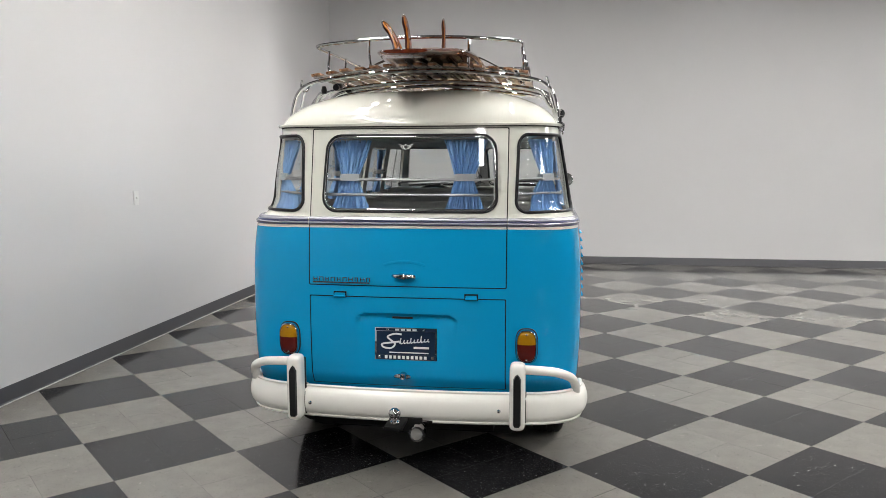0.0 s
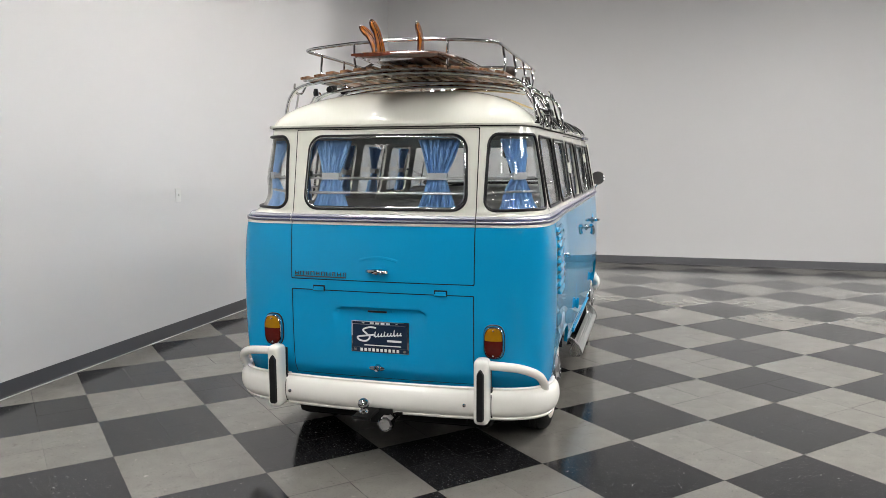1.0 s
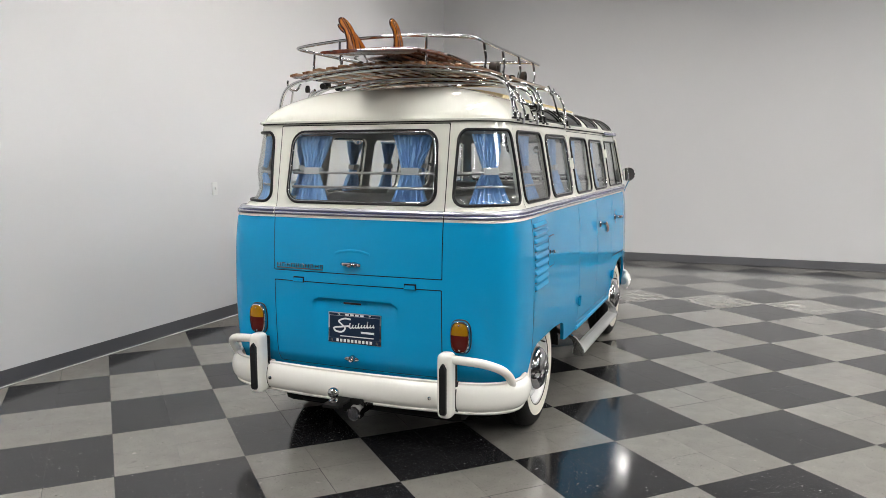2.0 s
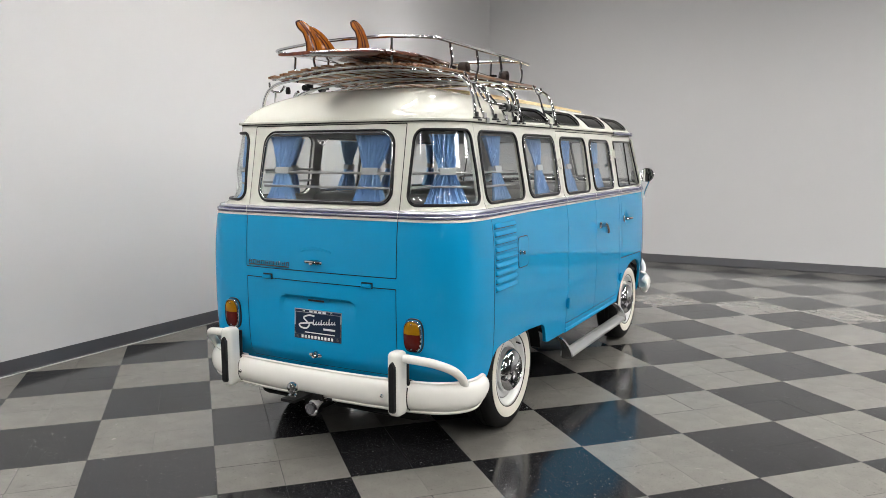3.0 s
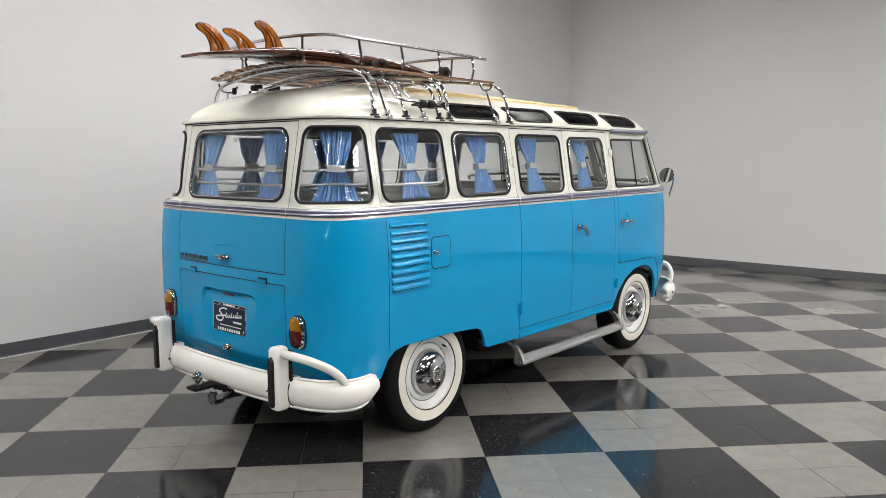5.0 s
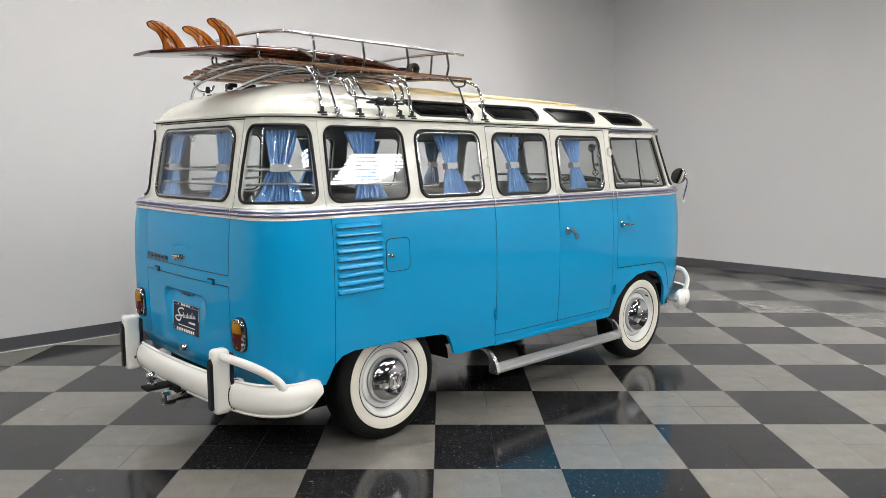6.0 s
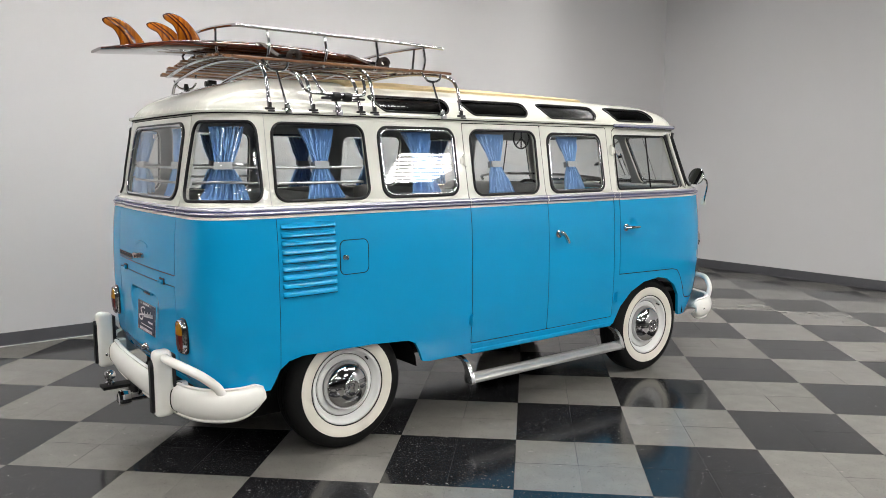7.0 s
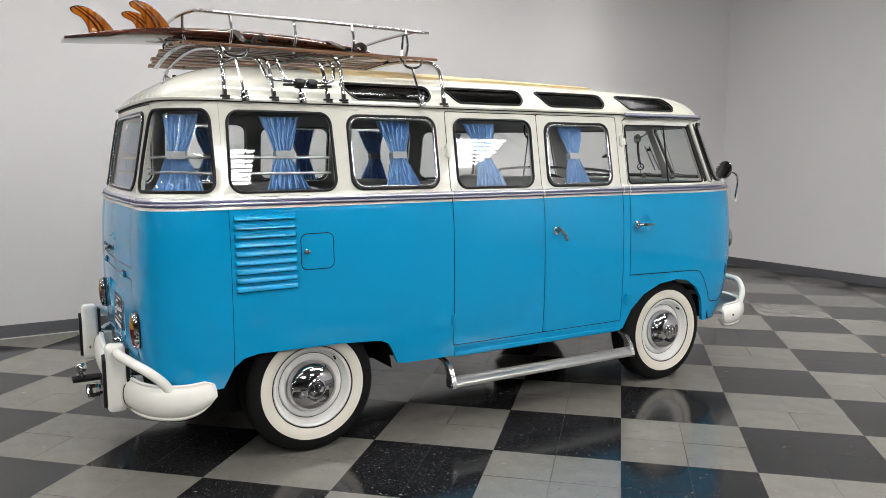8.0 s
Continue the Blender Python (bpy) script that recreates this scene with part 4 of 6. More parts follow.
# tow hitch and tail pipe
hitch = part("tow_hitch", join_bm(box_bm((0.085, 0.19, 0.016), (-0.026, -0.905, 0.315), 0.004), box_bm((0.06, 0.30, 0.055), (0.03, -0.72, 0.290), 0.006), box_bm((0.11, 0.02, 0.07), (0.03, -0.862, 0.288), 0.006)), BLACK_METAL, bus, "black tow hitch with a chrome ball")
part("tow_ball", lathe_bm([(0.0, 0.0), (0.022, 0.0), (0.022, 0.012), (0.014, 0.018), (0.014, 0.026), (0.024, 0.034), (0.029, 0.048), (0.024, 0.064), (0.010, 0.073), (0.0, 0.074)], (-0.026, -0.958, 0.325), "z", 28), CHROME, hitch)
part("hitch_pin", tube_bm([(-0.07, -0.84, 0.300), (0.13, -0.84, 0.300)], 0.008, 8), BLACK_METAL, hitch)
pipe = part("tail_pipe", lathe_bm([(0.026, 0.25), (0.026, 0.02), (0.037, 0.015), (0.040, -0.015), (0.038, -0.032), (0.031, -0.040), (0.028, -0.037), (0.0, -0.037)], (0.071, -0.905, 0.272), "y", 10), CHROME, bus, "faceted chrome tail pipe tip", smooth=20)
part("tail_pipe", lathe_bm([(0.020, 0.20), (0.020, 0.0), (0.016, -0.002), (0.016, 0.05), (0.0, 0.05)], (-0.16, -0.80, 0.315), "y", 20), BLACK_METAL, bus)

# front bumper with guard rail
F = [(0.742, 2.865), (0.748, 2.940), (0.712, 3.06), (0.60, 3.195), (0.35, 3.270), (0.0, 3.285)]
line = smooth_line([Vector((x, y, 0)) for x, y in F] + [Vector((-x, y, 0)) for x, y in F[-2::-1]], 8)
n_line = len(line)
bm = bmesh.new()
rings = []
for i, p in enumerate(line):
    d = (line[min(n_line - 1, i + 1)] - line[max(0, i - 1)]).normalized()
    outw = Vector((-d.y, d.x, 0))
    if outw.dot(p - Vector((0, 2.4, 0))) < 0:
        outw = -outw
    ends = min(i, n_line - 1 - i)
    shrink = min(1.0, 0.5 + 0.5 * math.sin(min(1, ends / 6) * math.pi / 2))
    rings.append([bm.verts.new(p + outw * x + Vector((0, 0, 0.372 + y * shrink))) for x, y in sec])
for a, b in zip(rings, rings[1:]):
    for k in range(len(sec)):
        bm.faces.new((a[k], a[(k + 1) % len(sec)], b[(k + 1) % len(sec)], b[k]))
bm.faces.new(rings[0])
bm.faces.new(rings[-1])
front_bumper = part("front_bumper", bm, BUMPER, bus, "white painted front bumper", smooth=55)
part("bolt", lathe_bm([(0.009, 0.0), (0.009, 0.004), (0.005, 0.009), (0.0, 0.010)], (0.795, 2.935, 0.372), "x", 14, 1), CHROME, front_bumper)
for s in (1, -1):
    part("guard_rail", tube_bm(smooth_line([(s * 0.68, 3.15, 0.42), (s * 0.68, 3.17, 0.49), (s * 0.650, 3.18, 0.545), (s * 0.60, 3.195, 0.570), (s * 0.48, 3.21, 0.575)], 8), 0.019, 12), BUMPER, front_bumper, "white tubular guard rail")
    part("headlamp", lathe_bm([(0.105, -0.03), (0.108, 0.02), (0.100, 0.045), (0.085, 0.052), (0.05, 0.062), (0.0, 0.066)], (s * 0.50, float(skin(4.55, 0.86)[1]) - 0.065, 0.86), "y", 40), CHROME, bus, "round headlamp in a chrome ring")

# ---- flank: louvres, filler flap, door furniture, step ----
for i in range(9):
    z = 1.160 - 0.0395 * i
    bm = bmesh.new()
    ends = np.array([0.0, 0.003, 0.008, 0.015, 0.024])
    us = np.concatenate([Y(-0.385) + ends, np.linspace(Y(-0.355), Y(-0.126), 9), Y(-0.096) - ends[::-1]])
    prof = [(-0.0115, 0.000), (-0.0120, 0.0110), (-0.0108, 0.0140), (-0.0092, 0.0150), (-0.0075, 0.0145), (-0.0045, 0.0134), (-0.0010, 0.0119), (0.0030, 0.0100), (0.0070, 0.0079), (0.0095, 0.0061), (0.0115, 0.0037), (0.0127, 0.0004), (0.0130, -0.001)]
    rings = []
    for k, u in enumerate(us):
        e = (0.10, 0.55, 0.82, 0.95, 1.0)[min(4, k, len(us) - 1 - k)]
        zz = np.array([z + a * (0.7 + 0.3 * e) for a, _ in prof])
        uu = np.full(len(prof), u)
        p, n = skin(uu, zz), surface_normals(skin, uu, zz)
        rings.append([bm.verts.new(p[j] + n[j] * (prof[j][1] * e if prof[j][1] > 0 else prof[j][1])) for j in range(len(prof))])
    for a, b in zip(rings, rings[1:]):
        for j in range(len(prof) - 1):
            bm.faces.new((a[j], a[j + 1], b[j + 1], b[j]))
        bm.faces.new((a[-1], a[0], b[0], b[-1]))
    bm.faces.new(rings[0])
    bm.faces.new(rings[-1])
    part("louvre", bm, BLUE, bus, "pressed air louvre", smooth=62)
    # black strip on the skin stands in for the shade in the louvre's opening
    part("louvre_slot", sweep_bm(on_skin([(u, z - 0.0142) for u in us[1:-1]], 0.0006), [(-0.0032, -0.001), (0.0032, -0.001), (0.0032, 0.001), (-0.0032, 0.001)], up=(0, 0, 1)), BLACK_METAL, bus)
flap_loop = rounded(Y(-0.077), Y(0.087), 0.908, 1.075, 0.030)
seal("flap_gap", flap_loop, 0.0024, BLACK_METAL, bus, -0.0008)
flap = shell("filler_flap", inset(flap_loop, 0.003), [], [BLUE, BLUE, BLUE], bus, thick=0.004, out=0.0022, label="fuel filler flap with a chrome knob")
m = skin_matrix(Y(-0.053), 0.993, 0.0)
part("knob", moved(join_bm(lathe_bm([(0.0, 0.0), (0.012, 0.0), (0.012, 0.006), (0.006, 0.010), (0.006, 0.016), (0.011, 0.020), (0.011, 0.026), (0.006, 0.030), (0.0, 0.031)], (0, 0, 0), "z", 20), box_bm((0.006, 0.020, 0.006), (0, 0, 0.030), 0.002)), m), CHROME, flap)
# panel seam from the belt down to the arch
part("panel_seam", sweep_bm(on_skin([(0.978, z) for z in np.linspace(0.49, 1.194, 24)], 0.0), [(-0.0010, -0.0012), (0.0010, -0.0012), (0.0010, 0.0010), (-0.0010, 0.0010)], up=(1, 0, 0)), BLACK_METAL, bus)
part("panel_seam", sweep_bm(on_skin([(0.972, z) for z in np.linspace(1.25, 1.668, 16)], 0.0), [(-0.001, -0.001), (0.001, -0.001), (0.001, 0.001), (-0.001, 0.001)], up=(1, 0, 0)), LINING, bus)


def door_handle(u, z, parent, lever):
    m = skin_matrix(u, z, 0.0)
    h = part("door_handle", moved(lathe_bm([(0.0, -0.004), (0.024, -0.004), (0.024, 0.006), (0.018, 0.010), (0.011, 0.013), (0.011, 0.036), (0.006, 0.041), (0.0, 0.042)], (0, 0, 0), "z", 28), m), CHROME, parent, "chrome door handle")
    if lever:
        pts = smooth_line([(-0.026, 0.016, 0.038), (-0.006, 0.006, 0.045), (0.016, -0.018, 0.047), (0.034, -0.042, 0.044), (0.040, -0.052, 0.040)], 6)
    else:
        pts = smooth_line([(-0.040, 0.0, 0.030), (-0.01, 0.001, 0.044), (0.04, 0.0, 0.046), (0.085, -0.001, 0.036), (0.092, -0.001, 0.028)], 6)
    part("lever", moved(sweep_bm(pts, [(0.010 * math.cos(a), 0.0155 * math.sin(a)) for a in np.linspace(0, 2 * math.pi, 13)[:-1]]), m), CHROME, h)
    return h


door_handle(Y(1.425), 1.016, door_b, True)
door_handle(Y(2.046), 1.020, door_c, False)
for u, z, mat, par in ((Y(0.747), 0.578, BLUE, bus), (Y(0.745), 1.455, CREAM, bus), (Y(1.963), 0.572, BLUE, bus), (Y(1.965), 1.515, CREAM, bus)):
    m = skin_matrix(u, z, 0.004)
    part("door_hinge", moved(join_bm(box_bm((0.022, 0.052, 0.016), (0, 0, 0), 0.004), tube_bm([(0, -0.034, 0.009), (0, 0.034, 0.009)], 0.008, 10), box_bm((0.055 if z > 1 or u > 2.5 else 0.02, 0.040, 0.006), (0.022 if u > 2.5 else 0, 0, 0), 0.002)), m), mat, par)
# sill moulding under the doors
sill_runs = np.arange(Y(0.765), Y(1.94), 0.03)
part("sill", sweep_bm(on_skin([(u, 0.403) for u in sill_runs], 0.0), [(-0.031, -0.004), (-0.030, 0.002), (-0.003, 0.0012), (0.001, 0.0085), (0.018, 0.0095), (0.026, 0.003), (0.027, -0.006)],
                      up=[Vector(v) for v in surface_normals(skin, sill_runs, np.full(len(sill_runs), 0.403))]), BLUE, bus, smooth=25)

step = part("side_step", sweep_bm([(0.798, 0.735, 0.243), (0.796, 1.985, 0.243)], [(-0.036, -0.014), (0.034, -0.014), (0.040, -0.008), (0.040, 0.006), (0.030, 0.016), (0.012, 0.019), (0.008, 0.016), (0.002, 0.020), (-0.006, 0.017), (-0.012, 0.021), (-0.020, 0.018), (-0.032, 0.021), (-0.040, 0.012)], up=(0.12, 0, 1)), STEP_METAL, bus, "ribbed aluminium side step on curved brackets")
for y in (0.728, 1.992):
    prof = [(0.836, 0.222), (0.842, 0.236), (0.836, 0.262), (0.818, 0.300), (0.790, 0.335), (0.750, 0.358), (0.700, 0.366), (0.700, 0.352), (0.738, 0.342), (0.764, 0.318), (0.776, 0.285), (0.772, 0.235), (0.780, 0.222)]
    bm = bmesh.new()
    A = [bm.verts.new((x, y - 0.012, z)) for x, z in prof]
    B = [bm.verts.new((x, y + 0.012, z)) for x, z in prof]
    for i in range(len(prof)):
        j = (i + 1) % len(prof)
        bm.faces.new((A[i], A[j], B[j], B[i]))
    bm.faces.new(A)
    bm.faces.new(B)
    part("step_bracket", bm, ALUMINIUM, step, smooth=30)
    part("bolt", lathe_bm([(0.008, 0.0), (0.008, 0.004), (0.0, 0.007)], (0.822, y - 0.012 if y < 1 else y + 0.012, 0.240), "y", 12, -1 if y < 1 else 1), CHROME, step)
    part("bracket_arm", tube_bm([(0.70, y, 0.360), (0.60, y, 0.40)], 0.016, 10), BLACK_METAL, step)

# mirror on the cab door hinge
mirror_m = Matrix.Translation((0.766, 2.830, 1.334)) @ Matrix.Rotation(radians(2), 4, "Z") @ Matrix.Rotation(radians(-15), 4, "X")
mirror = part("side_mirror", moved(lathe_bm([(0.0, 0.022), (0.030, 0.020), (0.052, 0.008), (0.061, -0.006), (0.061, -0.011), (0.057, -0.013)], (0, 0, 0), "y", 40, 1), mirror_m), CHROME, bus, "round chrome side mirror on a thin arm")
part("mirror_glass", moved(lathe_bm([(0.0, -0.0125), (0.057, -0.0125), (0.057, -0.0115), (0.0, -0.0115)], (0, 0, 0), "y", 40, 1), mirror_m), MIRROR, mirror)
arm = part("mirror_arm", tube_bm(smooth_line([(0.772, 2.855, 1.330), (0.770, 2.935, 1.31), (0.742, 2.990, 1.26), (0.712, 3.020, 1.20), (0.690, 3.030, 1.13)], 6), 0.006, 8), CHROME, mirror)
part("arm_clamp", box_bm((0.03, 0.03, 0.055), (0.684, 3.034, 1.150), 0.006), CREAM, mirror)
# quarter-light bars in the cab window
for s in (1, -1):
    part("quarter_light_bar", sweep_bm(on_skin([(s * Y(2.34 + 0.0 * z), 1.272 + 0.334 * z) for z in np.linspace(0, 1, 10)], -0.004), circle(0.0050, 8)), RUBBER, bus)
    part("pillar_trim", sweep_bm(on_skin([(s * (Y(2.694) - 0.118 * z), 1.268 + 0.356 * z) for z in np.linspace(0, 1, 12)], 0.002), [(-0.013, -0.003), (0.013, -0.003), (0.013, 0.003), (-0.013, 0.003)], up=[Vector((s, 0.2, 0.1))] * 12), RUBBER, bus)
    part("pillar_bead", sweep_bm(on_skin([(s * (Y(2.722) - 0.116 * z), 1.262 + 0.372 * z) for z in np.linspace(0, 1, 12)], 0.010), circle(0.0105, 10)), CREAM, bus, "pale pillar bead")
    part("pillar_panel", sweep_bm(on_skin([(s * (Y(2.722) + 0.043 - 0.113 * z), 1.268 + 0.360 * z) for z in np.linspace(0, 1, 12)], 0.0015), [(-0.030, -0.003), (0.030, -0.003), (0.030, 0.003), (-0.030, 0.003)], up=[Vector((s, 0.5, 0.1))] * 12), DARK_GLASS, bus, "dark glossy pillar panel")
# window catches
for s in (1, -1):
    m = skin_matrix(s * Y(1.852), 1.43, -0.03)
    part("window_catch", moved(join_bm(box_bm((0.030, 0.012, 0.012), (0, 0, 0), 0.003), lathe_bm([(0.0, -0.01), (0.010, -0.01), (0.010, 0.012), (0.0, 0.013)], (0.012, 0.006, 0), "z", 14)), m), CHROME, bus)

# ---- sunroof ----


def roof_at(x, y):
    """Height of the roof skin over a place near the ridge."""
    return float(roof_height(y, abs(x) / float(HALF(1.685))))


bm = bmesh.new()
xs, ys = np.linspace(-0.46, 0.46, 33), np.linspace(0.16, 1.94, 64)
grid = [[bm.verts.new((x, y, roof_at(x, y) + 0.006 + 0.005 * abs(math.sin((y - 0.16) / 1.86 * math.pi * 6)) ** 0.7 * (1 - (x / 0.46) ** 4) + 0.004)) for x in xs] for y in ys]
for i in range(len(ys) - 1):
    for j in range(len(xs) - 1):
        bm.faces.new((grid[i][j], grid[i][j + 1], grid[i + 1][j + 1], grid[i + 1][j]))
edge = [grid[0][j] for j in range(len(xs))] + [grid[i][-1] for i in range(1, len(ys))] + [grid[-1][j] for j in range(len(xs) - 2, -1, -1)] + [grid[i][0] for i in range(len(ys) - 2, 0, -1)]
lows = [bm.verts.new(v.co - Vector((0, 0, 0.022))) for v in edge]
for i in range(len(edge)):
    j = (i + 1) % len(edge)
    bm.faces.new((edge[i], edge[j], lows[j], lows[i]))
part("sunroof", bm, TAN, bus, "tan canvas folding sunroof", smooth=60)

# ---- interior ----
part("cabin_floor", box_bm((1.46, 3.05, 0.03), (0, 1.25, 0.545), 0.004), CARPET, bus, "dark cabin floor mat")
part("luggage_deck", box_bm((1.34, 0.72, 0.05), (0, -0.32, 0.98), 0.01), CARPET, bus)


def bench(y, width, x=0.0, top=1.30):
    b = empty("bench_seat", (x, y, 0.56))
    b.parent = bus
    part("seat_base", box_bm((width - 0.10, 0.38, 0.26), (0, 0.24, 0.13), 0.01), CARPET, b)
    part("cushion", box_bm((width, 0.46, 0.15), (0, 0.26, 0.33), 0.05, 4), SEAT, b)
    part("backrest", box_bm((width, 0.12, 0.46), (0, 0.0, top - 0.56 - 0.23), 0.055, 5, Matrix.Rotation(radians(10), 4, "X")), SEAT, b, "grey vinyl backrest")
    for k in (-0.25, 0.25):
        part("piping", tube_bm([(k * width, -0.075, top - 0.56 - 0.42), (k * width, -0.105 + 0.08, top - 0.56 - 0.02)], 0.006, 6), LINING, b)
    return b


bench(0.08, 1.28, 0, 1.285)
bench(0.92, 1.28, 0, 1.285)
bench(1.72, 1.30, 0, 1.30)
part("dashboard", box_bm((1.36, 0.16, 0.16), (0, 2.83, 1.15), 0.05, 3), BLUE, bus)
wheel_m = Matrix.Translation((-0.36, 2.42, 1.17)) @ Matrix.Rotation(radians(-38), 4, "X")
ring = [wheel_m @ Vector((0.20 * math.cos(a), 0.20 * math.sin(a), 0)) for a in np.linspace(0, 2 * math.pi, 41)[:-1]]
steer = part("steering_wheel", tube_bm(ring, 0.012, 10, True), RUBBER, bus, "thin black steering wheel")
part("spoke", tube_bm([wheel_m @ Vector((-0.2, 0, 0)), wheel_m @ Vector((0, 0, -0.02)), wheel_m @ Vector((0.2, 0, 0))], 0.008, 8), RUBBER, steer)
part("column", tube_bm([wheel_m @ Vector((0, 0, 0)), wheel_m @ Vector((0, 0, -0.5))], 0.02, 10), BLACK_METAL, steer)
# round rear-view mirror on the windscreen post, with a ring and cords hanging from it
cab_mirror = part("interior_mirror", lathe_bm([(0.0, -0.006), (0.030, -0.005), (0.036, 0.0), (0.034, 0.006), (0.020, 0.016), (0.0, 0.020)], (-0.085, 2.885, 1.555), "y", 32), CHROME, bus, "round chrome rear-view mirror")
part("mirror_stalk", tube_bm(smooth_line([(-0.085, 2.90, 1.558), (-0.070, 2.925, 1.575), (-0.035, 2.940, 1.600), (-0.010, 2.930, 1.615)], 5), 0.006, 8), CHROME, cab_mirror)
part("pendant_cord", sweep_bm(smooth_line([(-0.070, 2.880, 1.535), (-0.062, 2.876, 1.47), (-0.045, 2.874, 1.40), (-0.032, 2.874, 1.372)], 5), [(-0.004, -0.008), (0.004, -0.008), (0.004, 0.008), (-0.004, 0.008)], up=(0, 1, 0.1)), RUBBER, cab_mirror, "dark hanging strap")
part("pendant_ring", tube_bm([(-0.030 + 0.015 * math.cos(a), 2.874 + 0.017 * math.cos(a), 1.350 + 0.023 * math.sin(a)) for a in np.linspace(0, 2 * math.pi, 25)[:-1]], 0.004, 8, True), RUBBER, cab_mirror, "small black ring")
for e in (0.0, 2.2, 4.1):
    part("pendant_spoke", tube_bm([(-0.030, 2.874, 1.350), (-0.030 + 0.015 * math.sin(e), 2.874 + 0.017 * math.sin(e), 1.350 + 0.023 * math.cos(e))], 0.003, 6), RUBBER, cab_mirror)
part("pendant_tail", tube_bm([(-0.030, 2.874, 1.327), (-0.028, 2.876, 1.27)], 0.002, 6), RUBBER, cab_mirror)
# stays of the windscreen: paired rods by the post, catches on the ledge
for k in (0.0, 0.022):
    part("windscreen_stay", tube_bm([(-0.075 + k, 2.955 + k, 1.500), (-0.075 + k, 3.070 + k, 1.325)], 0.0045, 8), CHROME, bus, "chrome windscreen stay")
part("stay_clip", box_bm((0.035, 0.022, 0.020), (-0.064, 2.985, 1.475), 0.004), BLACK_METAL, bus)
for cx in (0.227, -0.058, 0.50, -0.40):
    catch = part("windscreen_catch", lathe_bm([(0.0, -0.020), (0.018, -0.020), (0.018, -0.012), (0.010, -0.006), (0.012, 0.006), (0.016, 0.014), (0.010, 0.022), (0.0, 0.024)], (cx, 2.94, 1.283), "z", 20), CHROME, bus, "chrome windscreen catch")
    part("catch_arm", tube_bm(smooth_line([(cx, 2.94, 1.290), (cx + 0.035, 2.945, 1.300), (cx + 0.070, 2.95, 1.292)], 5), 0.006, 8), CHROME, catch)
part("window_cord", tube_bm([(0.655, 2.350, 1.602), (0.722, 2.425, 1.322)], 0.0014, 6), RUBBER, bus)
part("dash_ledge", box_bm((1.16, 0.20, 0.020), (0, 2.955, 1.253), 0.006), LINING, bus, "pale grey ledge under the windscreen")
part("grab_rail", tube_bm(smooth_line([(-0.60, 2.00, 1.30), (-0.60, 2.00, 1.33), (-0.3, 2.00, 1.35), (0.3, 2.00, 1.35), (0.60, 2.00, 1.33), (0.60, 2.00, 1.30)], 6), 0.009, 8), CHROME, bus)
sign_c = Vector((-0.043, 1.884, 1.607))
sign_ring = [sign_c + Vector((0, 0.074 * math.cos(a), 0.074 * math.sin(a))) for a in np.linspace(0, 2 * math.pi, 33)[:-1]]
sign = empty("hanging_sign", sign_c)
part("ring", moved(tube_bm(sign_ring, 0.006, 8, True), Matrix.Translation(-sign_c)), RUBBER, sign)
for e in ((0, 0, 0.074), (0, 0, -0.074), (0, 0.052, -0.052), (0, -0.052, -0.052)):
    part("bar", tube_bm([(0, 0, 0), e], 0.005, 6), RUBBER, sign)
part("cord", tube_bm([(0, 0, 0.07), (0.02, 0, 0.10)], 0.0015, 5), RUBBER, sign)
tagged(sign, "round black peace ornament hanging from the headliner", "ornament")

# ---- luggage bars inside the rear windows ----
for z, d in ((1.431, 0.035), (1.359, 0.035)):
    for a, b in ((-0.405, 0.405), (0.510, 0.920), (-0.920, -0.510), (Y(-0.36), Y(0.115)), (-Y(0.115), -Y(-0.36))):
        us = np.linspace(a, b, 16)
        part("window_bar", sweep_bm(on_skin([(u, z) for u in us], -d), circle(0.0065, 8)), BRIGHT_BAR, bus, "bright metal window bar")

# ---- curtains ----


